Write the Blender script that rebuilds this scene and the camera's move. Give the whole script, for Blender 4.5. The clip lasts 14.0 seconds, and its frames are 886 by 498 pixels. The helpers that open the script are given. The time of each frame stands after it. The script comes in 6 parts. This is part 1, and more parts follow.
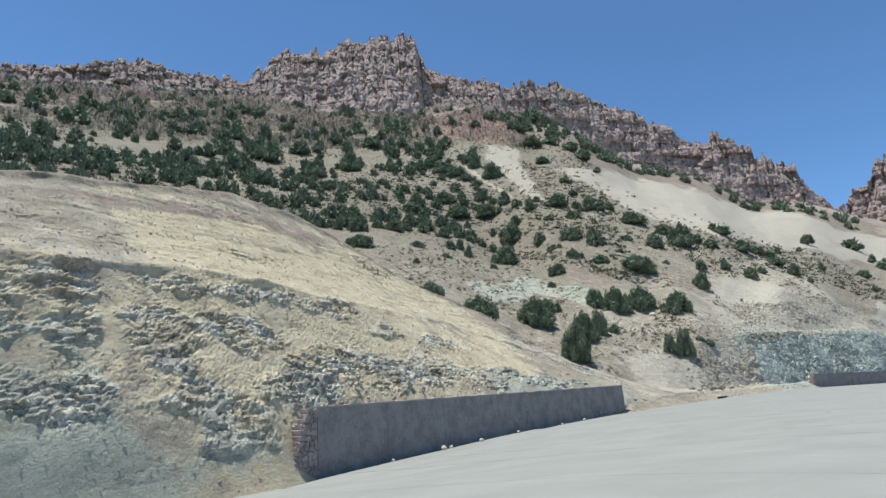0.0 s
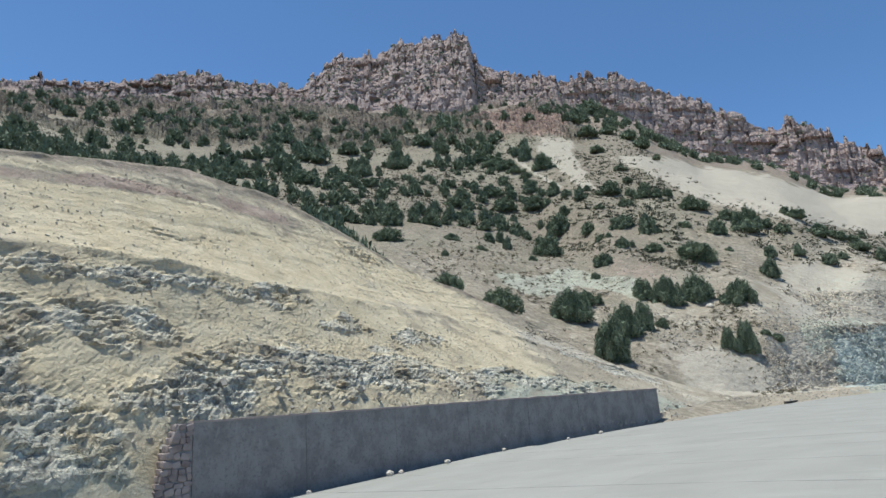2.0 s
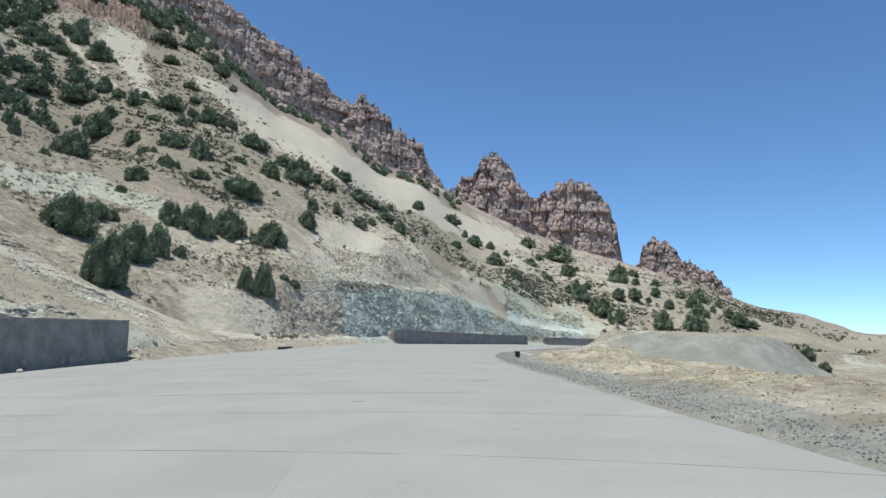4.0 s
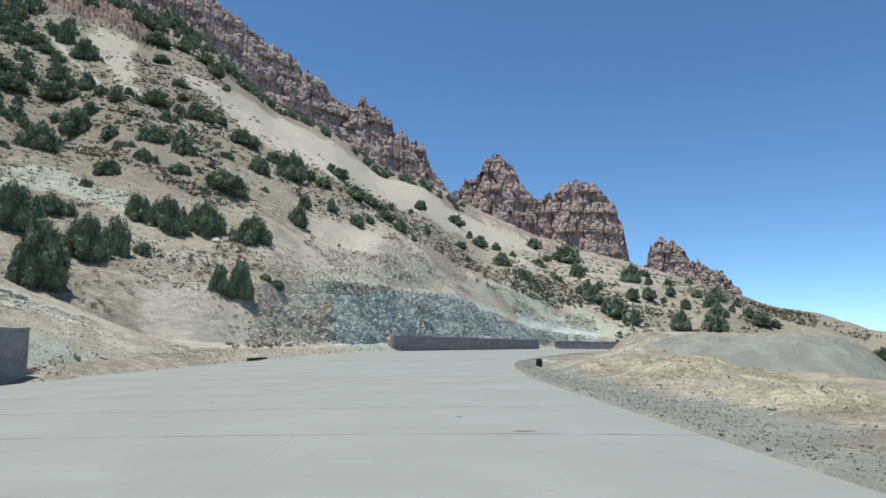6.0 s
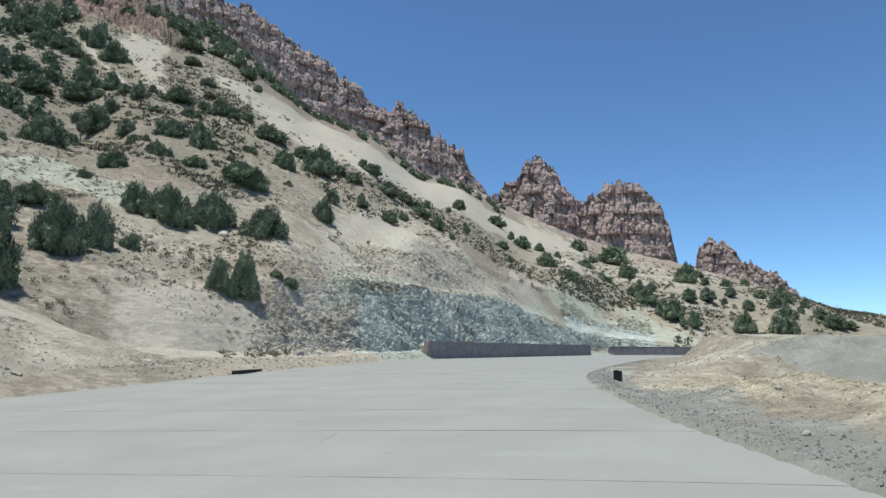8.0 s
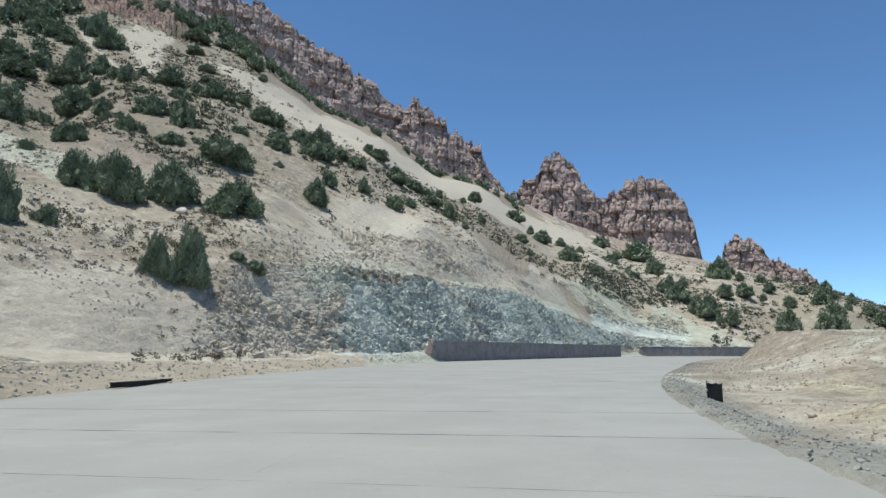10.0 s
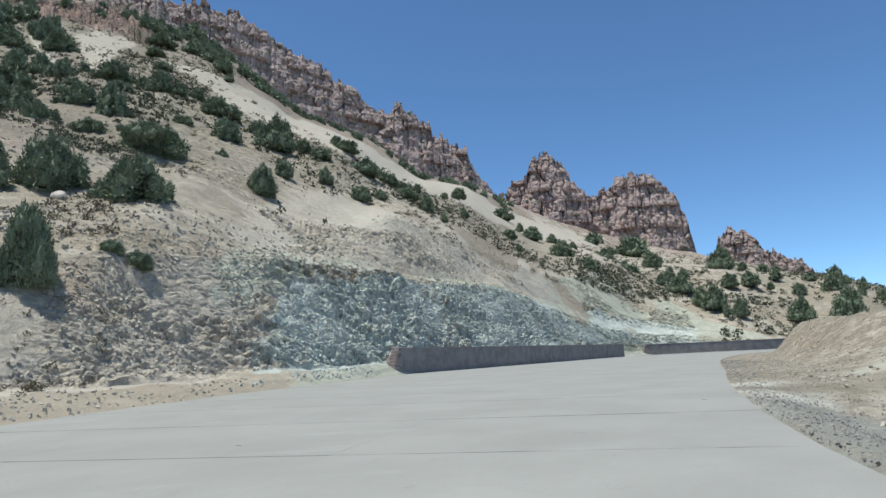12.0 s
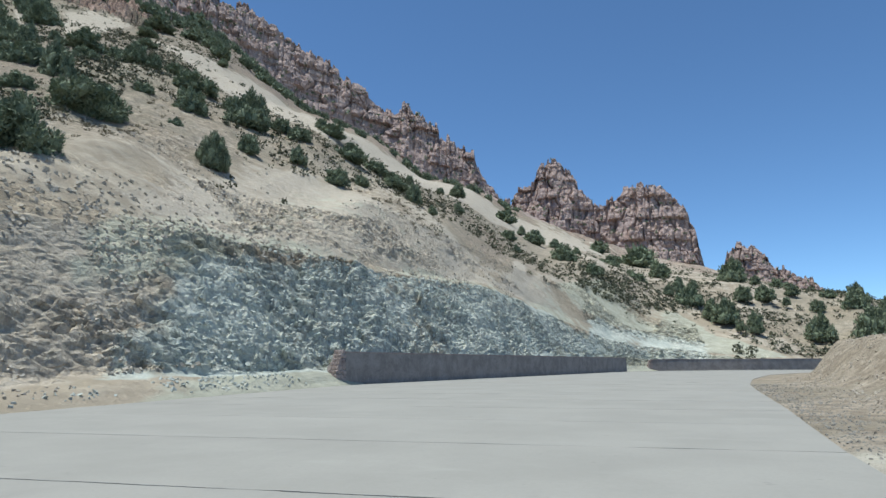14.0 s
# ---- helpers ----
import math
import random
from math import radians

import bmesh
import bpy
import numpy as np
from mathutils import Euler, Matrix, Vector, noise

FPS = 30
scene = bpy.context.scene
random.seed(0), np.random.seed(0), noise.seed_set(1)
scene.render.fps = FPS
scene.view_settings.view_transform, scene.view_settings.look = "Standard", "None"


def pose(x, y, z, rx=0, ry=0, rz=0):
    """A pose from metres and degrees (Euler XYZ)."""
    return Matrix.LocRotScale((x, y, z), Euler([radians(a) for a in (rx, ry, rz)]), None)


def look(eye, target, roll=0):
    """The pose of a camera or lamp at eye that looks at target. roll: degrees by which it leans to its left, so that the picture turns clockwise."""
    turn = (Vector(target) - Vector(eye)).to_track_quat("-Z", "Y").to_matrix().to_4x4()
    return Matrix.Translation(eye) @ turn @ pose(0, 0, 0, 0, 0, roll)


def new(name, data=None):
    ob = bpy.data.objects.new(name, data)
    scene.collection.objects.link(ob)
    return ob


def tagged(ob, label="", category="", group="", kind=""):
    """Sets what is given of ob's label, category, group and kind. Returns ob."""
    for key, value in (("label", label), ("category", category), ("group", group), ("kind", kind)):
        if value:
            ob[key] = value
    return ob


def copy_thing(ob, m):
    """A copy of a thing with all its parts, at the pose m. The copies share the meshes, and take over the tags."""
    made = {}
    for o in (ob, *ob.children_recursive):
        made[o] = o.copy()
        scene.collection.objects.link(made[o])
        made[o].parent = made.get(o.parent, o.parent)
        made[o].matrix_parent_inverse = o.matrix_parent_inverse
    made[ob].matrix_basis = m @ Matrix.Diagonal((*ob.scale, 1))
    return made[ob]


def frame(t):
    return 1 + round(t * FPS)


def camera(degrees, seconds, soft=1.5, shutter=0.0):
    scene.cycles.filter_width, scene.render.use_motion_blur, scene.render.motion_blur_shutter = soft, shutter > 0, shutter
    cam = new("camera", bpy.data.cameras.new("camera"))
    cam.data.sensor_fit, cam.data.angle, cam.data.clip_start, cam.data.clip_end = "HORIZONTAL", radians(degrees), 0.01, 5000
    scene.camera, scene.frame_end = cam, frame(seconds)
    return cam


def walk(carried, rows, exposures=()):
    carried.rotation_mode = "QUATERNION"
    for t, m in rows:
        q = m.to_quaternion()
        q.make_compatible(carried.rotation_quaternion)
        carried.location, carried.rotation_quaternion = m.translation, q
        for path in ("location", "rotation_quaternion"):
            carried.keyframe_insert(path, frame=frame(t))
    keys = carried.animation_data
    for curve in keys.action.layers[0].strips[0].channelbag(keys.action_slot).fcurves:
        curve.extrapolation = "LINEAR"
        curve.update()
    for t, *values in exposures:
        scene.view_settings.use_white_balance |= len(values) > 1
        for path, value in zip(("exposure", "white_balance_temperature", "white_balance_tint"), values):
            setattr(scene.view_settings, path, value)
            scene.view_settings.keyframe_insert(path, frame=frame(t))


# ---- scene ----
cam = camera(69.0, 14.0)
PATH = [
    (0, (7.044, -41.708, 1.495), (-5.985, -27.239, 6.064), -3.16),
    (0.5, (6.145, -38.069, 1.521), (-7.568, -24.272, 6.168), -3.47),
    (1, (5.185, -34.257, 1.572), (-10.388, -22.525, 6.024), -2.09),
    (1.5, (4.304, -30.616, 1.613), (-11.898, -19.889, 6.349), -2.68),
    (2, (3.804, -27.176, 1.554), (-10.623, -14.162, 6.299), -3.31),
    (2.5, (3.457, -24.397, 1.486), (-5.610, -7.137, 5.946), -0.11),
    (3, (3.095, -21.817, 1.445), (-1.918, -2.767, 4.904), 2.38),
    (3.2, (3.030, -20.653, 1.439), (-0.805, -1.280, 4.598), 2.97),
    (5.3, (1.343, -7.902, 1.495), (-1.947, 11.656, 4.079), 0.84),
    (5.5, (1.144, -6.604, 1.502), (-2.190, 12.935, 4.173), 0.65),
    (6, (0.590, -3.270, 1.517), (-2.933, 16.207, 4.391), 0.58),
    (6.5, (-0.031, 0.105, 1.524), (-3.833, 19.512, 4.512), 0.65),
    (7, (-0.678, 3.589, 1.530), (-4.801, 22.921, 4.578), 0.55),
    (7.5, (-1.321, 7.116, 1.495), (-5.755, 26.373, 4.581), 0.45),
    (8, (-1.977, 10.890, 1.520), (-6.718, 30.078, 4.580), 0.19),
    (8.2, (-2.197, 12.394, 1.530), (-7.070, 31.547, 4.599), 0.10),
    (10.3, (-4.727, 29.413, 1.420), (-10.060, 48.438, 4.515), 0.09),
    (10.5, (-4.958, 31.066, 1.422), (-10.238, 50.114, 4.473), 0.32),
    (11, (-5.374, 34.973, 1.416), (-10.396, 54.107, 4.364), 0.62),
    (11.5, (-5.582, 39.097, 1.418), (-10.361, 58.294, 4.360), 0.36),
    (12, (-5.711, 43.177, 1.450), (-10.777, 62.237, 4.779), -2.69),
    (12.5, (-5.817, 47.001, 1.508), (-11.084, 65.983, 4.965), -2.84),
    (13, (-5.821, 50.604, 1.535), (-11.276, 69.517, 5.077), -2.37),
    (13.5, (-5.721, 53.831, 1.564), (-11.074, 72.771, 5.115), -1.23),
    (14, (-5.617, 57.039, 1.607), (-10.854, 76.018, 5.120), -0.38),
]
walk(cam, [(t, look(eye, target, roll)) for t, eye, target, roll in PATH], [(0.0, 0.14, 5950, 4), (2.0, 0.09, 5950, 4), (2.6, 0.12, 5950, 4), (5.5, 0.015, 5950, 4), (14.0, 0.015, 5950, 4)])

# ---- world, sun, exposure ----
SUN_AZ, SUN_EL = 118.0, 75.0      # degrees: bearing to the left of +y, height
world = bpy.data.worlds.new("world")
scene.world = world
world.use_nodes = True
wn, wl = world.node_tree.nodes, world.node_tree.links
sky = wn.new("ShaderNodeTexSky")
sky.sky_type, sky.sun_disc = "NISHITA", False
sky.sun_elevation, sky.sun_rotation = radians(SUN_EL), radians(-SUN_AZ)
sky.altitude, sky.air_density, sky.dust_density, sky.ozone_density = 3000, 0.9, 0.0, 2.8
wn["Background"].inputs["Strength"].default_value = 0.15
tint = wn.new("ShaderNodeMix")
tint.data_type, tint.blend_type = "RGBA", "MULTIPLY"
tint.inputs[0].default_value = 1.0
tint.inputs[7].default_value = (0.89, 1.0, 1.03, 1)
wl.new(sky.outputs[0], tint.inputs[6])
wl.new(tint.outputs[2], wn["Background"].inputs["Color"])
sun = new("sun", bpy.data.lights.new("sun", "SUN"))
sun.data.energy, sun.data.angle, sun.data.color = 5.0, radians(0.55), (1.0, 0.955, 0.88)
sun_from = Vector((-math.sin(radians(SUN_AZ)) * math.cos(radians(SUN_EL)), math.cos(radians(SUN_AZ)) * math.cos(radians(SUN_EL)), math.sin(radians(SUN_EL))))
sun.matrix_world = look(sun_from * 50, (0, 0, 0))
scene.view_settings.exposure = 0.0


# ---- numeric helpers ----
def smooth(a, b, x):
    t = np.clip((np.asarray(x, float) - a) / (b - a), 0, 1)
    return t * t * (3 - 2 * t)


def hashed(ix, iy, iz, seed):
    h = (ix.astype(np.int64) * 374761393 + iy.astype(np.int64) * 668265263 + iz.astype(np.int64) * 2147483647 + seed * 974634777) & 0x7FFFFFFF
    h = ((h ^ (h >> 13)) * 1274126177) & 0x7FFFFFFF
    h = ((h ^ (h >> 16)) * 362437) & 0x7FFFFFFF
    return (h ^ (h >> 11)) % 65536 / 65535.0


def vnoise(p, seed=0):
    """Smooth noise in -1..1 at the rows of p."""
    f = np.floor(p).astype(np.int64)
    u = p - f
    u = u * u * u * (u * (u * 6 - 15) + 10)
    out = 0
    for dx in (0, 1):
        for dy in (0, 1):
            for dz in (0, 1):
                w = (u[:, 0] if dx else 1 - u[:, 0]) * (u[:, 1] if dy else 1 - u[:, 1]) * (u[:, 2] if dz else 1 - u[:, 2])
                out = out + w * hashed(f[:, 0] + dx, f[:, 1] + dy, f[:, 2] + dz, seed)
    return out * 2 - 1


def fbm(p, octaves=4, seed=0, ridged=False):
    out, amp, total = 0, 1.0, 0
    for o in range(octaves):
        n = vnoise(p * 2.03**o + 17.3 * o, seed + o)
        out = out + amp * ((1 - 2 * np.abs(n)) if ridged else n)
        total += amp
        amp *= 0.52
    return out / total


def cells(p, seed=0):
    """Distance to the nearest and second nearest random seed point, a random value of the nearest cell, and its tilted facet."""
    f = np.floor(p).astype(np.int64)
    d1, d2, who, face = np.full(len(p), 9.0), np.full(len(p), 9.0), np.zeros(len(p)), np.zeros(len(p))
    for dx in (-1, 0, 1):
        for dy in (-1, 0, 1):
            for dz in (-1, 0, 1):
                g = f + (dx, dy, dz)
                q = np.stack([g[:, a] + hashed(g[:, 0], g[:, 1], g[:, 2], seed + 11 * a) for a in range(3)], 1)
                d = np.linalg.norm(q - p, axis=1)
                near = d < d1
                d2 = np.where(near, d1, np.minimum(d2, d))
                who = np.where(near, hashed(g[:, 0], g[:, 1], g[:, 2], seed + 77), who)
                lean = sum((q[:, a] - p[:, a]) * (hashed(g[:, 0], g[:, 1], g[:, 2], seed + 131 + a) - 0.5) for a in range(3))
                face = np.where(near, lean, face)
                d1 = np.where(near, d, d1)
    return d1, d2, who, face


def broken_rock(p, seed, scale=1.0):
    """Relief of fractured rock in metres: tilted blocks of three sizes with open cracks between them."""
    p = p + np.stack([fbm(p / 2.5 + 31 * k, 3, seed + 60 + k) for k in range(3)], 1) * 0.8 * scale
    out = fbm(p / (4.5 * scale), 4, seed + 70, True) * 0.45
    for size, amount, k in ((0.36, 0.8, 0), (0.85, 0.75, 1), (2.1, 0.42, 2)):
        d1, d2, who, face = cells(p * (size / scale, size / scale, 1.35 * size / scale), seed + 7 * k)
        out = out + amount * ((who - 0.5) * 0.85 + face * 3.0 - 0.3 * (1 - smooth(0.0, 0.16, d2 - d1)))
    return out * scale


def rows3(x, y, z):
    return np.stack([np.ravel(x), np.ravel(y), np.ravel(z)], 1)


def blocks(along_s, z, width, height, seed):
    """Bedded and jointed rock: for each block of a bed its random values, and the nearness to its joints and bed planes."""
    bed = z / height + 0.35 * vnoise(rows3(along_s / (9 * width), 0 * z + seed, 0 * z), seed + 3)
    lay = np.floor(bed)
    fz = bed - lay
    shift = hashed(lay.astype(np.int64), 0 * lay.astype(np.int64) + 3, 0 * lay.astype(np.int64), seed)
    col = along_s / width * (0.7 + 0.7 * shift) + 7.3 * shift + 0.25 * vnoise(rows3(along_s / width, z / height, 0 * z), seed + 5)
    num = np.floor(col)
    fs = col - num
    one = hashed(num.astype(np.int64), lay.astype(np.int64), 0 * lay.astype(np.int64) + 1, seed + 1)
    two = hashed(num.astype(np.int64), 0 * lay.astype(np.int64) + 9, 0 * lay.astype(np.int64) + 2, seed + 2)
    joint = 1 - smooth(0.0, 0.14, np.minimum(fs, 1 - fs))
    plane = 1 - smooth(0.0, 0.2, np.minimum(fz, 1 - fz))
    return shift, one, two, joint, plane, fz


def sheet(name, X, Y, Z, material, zones=None, smooth_shade=True, sharp=None):
    """A mesh from grids of coordinates; zones: named per-vertex masks for the material."""
    n, m = X.shape
    i = np.arange(n * m).reshape(n, m)
    quads = np.stack([i[:-1, :-1], i[:-1, 1:], i[1:, 1:], i[1:, :-1]], -1).reshape(-1, 4)
    me = bpy.data.meshes.new(name)
    me.vertices.add(n * m)
    me.vertices.foreach_set("co", rows3(X, Y, Z).astype(np.float32).ravel())
    me.loops.add(quads.size)
    me.loops.foreach_set("vertex_index", quads.astype(np.int32).ravel())
    me.polygons.add(len(quads))
    me.polygons.foreach_set("loop_start", np.arange(0, quads.size, 4, dtype=np.int32))
    me.polygons.foreach_set("use_smooth", np.full(len(quads), smooth_shade))
    if sharp is not None:
        soft = np.ravel(sharp)[quads].mean(1) < 0.3
        me.polygons.foreach_set("use_smooth", soft)
    me.update(calc_edges=True)
    for key, values in (zones or {}).items():
        a = me.attributes.new(key, "FLOAT", "POINT")
        a.data.foreach_set("value", np.ravel(values).astype(np.float32))
    me.materials.append(material)
    return new(name, me)


# ---- materials ----
def nodes_of(name):
    mat = bpy.data.materials.new(name)
    mat.use_nodes = True
    return mat, mat.node_tree.nodes, mat.node_tree.links, mat.node_tree.nodes["Principled BSDF"]


def tex_noise(nt, scale, detail=4.0, rough=0.55, vector=None, kind="FBM"):
    n = nt.nodes.new("ShaderNodeTexNoise")
    n.inputs["Scale"].default_value, n.inputs["Detail"].default_value, n.inputs["Roughness"].default_value = scale, detail, rough
    if vector:
        nt.links.new(vector, n.inputs["Vector"])
    return n.outputs["Fac"]


def tex_cells(nt, scale, vector=None, feature="F1"):
    n = nt.nodes.new("ShaderNodeTexVoronoi")
    n.feature = feature
    n.inputs["Scale"].default_value = scale
    if vector:
        nt.links.new(vector, n.inputs["Vector"])
    return n.outputs["Distance"]


def coords(nt, squash=(1, 1, 1), which="Object"):
    c = nt.nodes.new("ShaderNodeTexCoord")
    m = nt.nodes.new("ShaderNodeMapping")
    m.inputs["Scale"].default_value = squash
    nt.links.new(c.outputs[which], m.inputs["Vector"])
    return m.outputs[0]


def mask(nt, name):
    a = nt.nodes.new("ShaderNodeAttribute")
    a.attribute_name = name
    return a.outputs["Fac"]


def curve(nt, value, lo, hi, a=0.0, b=1.0):
    n = nt.nodes.new("ShaderNodeMapRange")
    n.interpolation_type = "SMOOTHSTEP"
    for k, v in zip((1, 2, 3, 4), (lo, hi, a, b)):
        n.inputs[k].default_value = v
    nt.links.new(value, n.inputs[0])
    return n.outputs[0]


def calc(nt, op, a, b):
    n = nt.nodes.new("ShaderNodeMath")
    n.operation = op
    for k, v in ((0, a), (1, b)):
        if isinstance(v, (int, float)):
            n.inputs[k].default_value = v
        else:
            nt.links.new(v, n.inputs[k])
    return n.outputs[0]


def mix(nt, fac, a, b, blend="MIX"):
    n = nt.nodes.new("ShaderNodeMix")
    n.data_type, n.blend_type = "RGBA", blend
    for k, v in ((0, fac), (6, a), (7, b)):
        if isinstance(v, (int, float)):
            n.inputs[k].default_value = v
        elif isinstance(v, tuple):
            n.inputs[k].default_value = (*v, 1)
        else:
            nt.links.new(v, n.inputs[k])
    return n.outputs[2]


def bump(nt, height, strength, distance, normal=None):
    n = nt.nodes.new("ShaderNodeBump")
    n.inputs["Strength"].default_value, n.inputs["Distance"].default_value = strength, distance
    nt.links.new(height, n.inputs["Height"])
    if normal:
        nt.links.new(normal, n.inputs["Normal"])
    return n.outputs[0]


def ground_material(name, far=False):
    """Mountain ground: tan soil, with masks for blue-green rock, yellow earth, pale scree, pink rock and bare cliff."""
    mat, nn, ll, bsdf = nodes_of(name)
    nt = mat.node_tree
    xyz = coords(nt)
    big, mid, fine = tex_noise(nt, 0.05, 5), tex_noise(nt, 0.45, 5), tex_noise(nt, 3.5, 6, 0.65)
    for n in nn:
        if n.type == "TEX_NOISE":
            ll.new(xyz, n.inputs["Vector"])
    soil = mix(nt, curve(nt, mid, 0.3, 0.7), (0.34, 0.285, 0.21), (0.50, 0.435, 0.335))
    soil = mix(nt, curve(nt, big, 0.42, 0.62), soil, (0.345, 0.29, 0.212))
    blue = mix(nt, curve(nt, mid, 0.35, 0.65), (0.40, 0.432, 0.372), (0.61, 0.612, 0.515))
    blue = mix(nt, curve(nt, fine, 0.35, 0.7), blue, (0.45, 0.48, 0.43))
    green = mix(nt, curve(nt, mid, 0.35, 0.65), (0.365, 0.36, 0.277), (0.455, 0.442, 0.345))
    grey = mix(nt, curve(nt, mid, 0.35, 0.65), (0.42, 0.40, 0.335), (0.55, 0.515, 0.42))
    yellow = mix(nt, curve(nt, mid, 0.35, 0.7), (0.535, 0.44, 0.285), (0.61, 0.515, 0.352))
    slate = mix(nt, curve(nt, mid, 0.35, 0.7), (0.25, 0.247, 0.21), (0.33, 0.322, 0.27))
    ochre = mix(nt, curve(nt, mid, 0.35, 0.7), (0.40, 0.345, 0.235), (0.50, 0.44, 0.325))
    scree = mix(nt, curve(nt, fine, 0.35, 0.7), (0.43, 0.372, 0.29), (0.52, 0.46, 0.368))
    pink = mix(nt, curve(nt, mid, 0.35, 0.65), (0.285, 0.212, 0.165), (0.41, 0.318, 0.25))
    red = mix(nt, curve(nt, mid, 0.35, 0.65), (0.36, 0.235, 0.185), (0.50, 0.355, 0.285))
    strata = tex_noise(nt, 1.0, 4, 0.6, coords(nt, (0.02, 0.02, 0.28)))
    cliff = mix(nt, curve(nt, strata, 0.35, 0.65), (0.33, 0.25, 0.225), (0.43, 0.335, 0.295))
    cliff = mix(nt, curve(nt, mid, 0.4, 0.7), cliff, (0.39, 0.315, 0.285))
    cliff = mix(nt, curve(nt, big, 0.45, 0.6, 0.0, 0.6), cliff, (0.43, 0.32, 0.27))
    col, bare = soil, None
    for key, c in (("pink", pink), ("red", red), ("scree", scree), ("yellow", yellow), ("ochre", ochre), ("slate", slate), ("green", green), ("grey", grey), ("blue", blue), ("cliff", cliff)):
        edge = calc(nt, "ADD", mask(nt, key), calc(nt, "MULTIPLY", calc(nt, "SUBTRACT", mid, 0.5), 0.9))
        amount = curve(nt, edge, 0.35, 0.65)
        col = mix(nt, amount, col, c)
        if key != "pink":
            bare = amount if bare is None else calc(nt, "MAXIMUM", bare, amount)
    over = calc(nt, "SUBTRACT", 1.0, calc(nt, "MAXIMUM", calc(nt, "MULTIPLY", bare, 0.72), calc(nt, "MULTIPLY", mask(nt, "bare_face"), 0.85)))
    col = mix(nt, calc(nt, "MULTIPLY", over, curve(nt, fine, 0.25, 0.75, 0.0, 0.35)), col, (0.29, 0.24, 0.195))
    if not far:
        turf = tex_noise(nt, 0.9, 6, 0.72, coords(nt, (1, 1, 2.0)))
        col = mix(nt, calc(nt, "MULTIPLY", over, curve(nt, turf, 0.43, 0.56, 0.0, 0.7)), col, (0.19, 0.155, 0.11))
        scrub = tex_noise(nt, 0.14, 5, 0.65, coords(nt, (1, 1, 1.6)))
        col = mix(nt, calc(nt, "MULTIPLY", over, curve(nt, scrub, 0.46, 0.6, 0.0, 0.5)), col, (0.20, 0.178, 0.128))
        grass = tex_noise(nt, 0.8, 6, 0.75, coords(nt, (1, 1, 1.5)))
        col = mix(nt, calc(nt, "MULTIPLY", calc(nt, "MULTIPLY", over, mask(nt, "grass")), curve(nt, grass, 0.4, 0.58, 0.1, 0.7)), col, (0.205, 0.19, 0.135))
        grit = tex_cells(nt, 6.0, xyz)
        col = mix(nt, curve(nt, grit, 0.08, 0.32, 1.0, 0.0), col, (1.12, 1.11, 1.1), "MULTIPLY")
        specks = tex_noise(nt, 5.0, 5, 0.7, xyz)
        col = mix(nt, calc(nt, "MULTIPLY", over, curve(nt, specks, 0.56, 0.66, 0.0, 0.65)), col, (0.15, 0.125, 0.095))
        col = mix(nt, calc(nt, "MULTIPLY", over, curve(nt, tex_noise(nt, 1.6, 5, 0.7, xyz), 0.54, 0.66, 0.0, 0.5)), col, (0.17, 0.14, 0.10))
        col = mix(nt, curve(nt, tex_noise(nt, 2.3, 5, 0.7, coords(nt, (1, 1, 2.2))), 0.57, 0.68), col, (1.2, 1.19, 1.17), "MULTIPLY")
    # broken blocks of bare rock: a tone, a tilt and a crack for each block, at two sizes
    rocky = mask(nt, "rocky")
    warp = nn.new("ShaderNodeTexNoise")
    warp.inputs["Scale"].default_value, warp.inputs["Detail"].default_value = 1.1, 4
    ll.new(xyz, warp.inputs["Vector"])
    bent = nn.new("ShaderNodeVectorMath")
    bent.operation = "MULTIPLY_ADD"
    bent.inputs[1].default_value = (0.9, 0.9, 0.9)
    ll.new(warp.outputs["Color"], bent.inputs[0])
    ll.new(xyz, bent.inputs[2])
    blocks = []
    for scale in ((0.35, 0.9) if far else (1.1, 2.6, 5.8)):
        v = nn.new("ShaderNodeTexVoronoi")
        v.inputs["Scale"].default_value = scale
        ll.new(bent.outputs[0], v.inputs["Vector"])
        one = nn.new("ShaderNodeSeparateColor")
        ll.new(v.outputs["Color"], one.inputs[0])
        gapped = nn.new("ShaderNodeTexVoronoi")
        gapped.feature = "DISTANCE_TO_EDGE"
        gapped.inputs["Scale"].default_value = scale
        ll.new(bent.outputs[0], gapped.inputs["Vector"])
        blocks.append((one.outputs[0], curve(nt, gapped.outputs["Distance"], 0.0, 0.12), v.outputs["Distance"], scale))
    for tone, crack, dist, scale in blocks:
        col = mix(nt, calc(nt, "MULTIPLY", rocky, curve(nt, tone, 0.5, 0.95)), col, (1.22, 1.2, 1.17), "MULTIPLY")
        col = mix(nt, calc(nt, "MULTIPLY", rocky, curve(nt, tone, 0.4, 0.1)), col, (0.8, 0.79, 0.78), "MULTIPLY")
    ll.new(col, bsdf.inputs["Base Color"])
    bsdf.inputs["Roughness"].default_value = 0.95
    bsdf.inputs["Specular IOR Level"].default_value = 0.15
    h = bump(nt, fine, 0.7, 0.14)
    if far:
        h = bump(nt, mid, 0.6, 1.0, h)
    else:
        h = bump(nt, turf, 0.6, 0.22, h)
        h = bump(nt, tex_noise(nt, 11.0, 5, 0.75, xyz), 0.8, 0.06, h)
        h = bump(nt, calc(nt, "MINIMUM", tex_cells(nt, 3.2, xyz), 0.35), 0.5, -0.12, h)
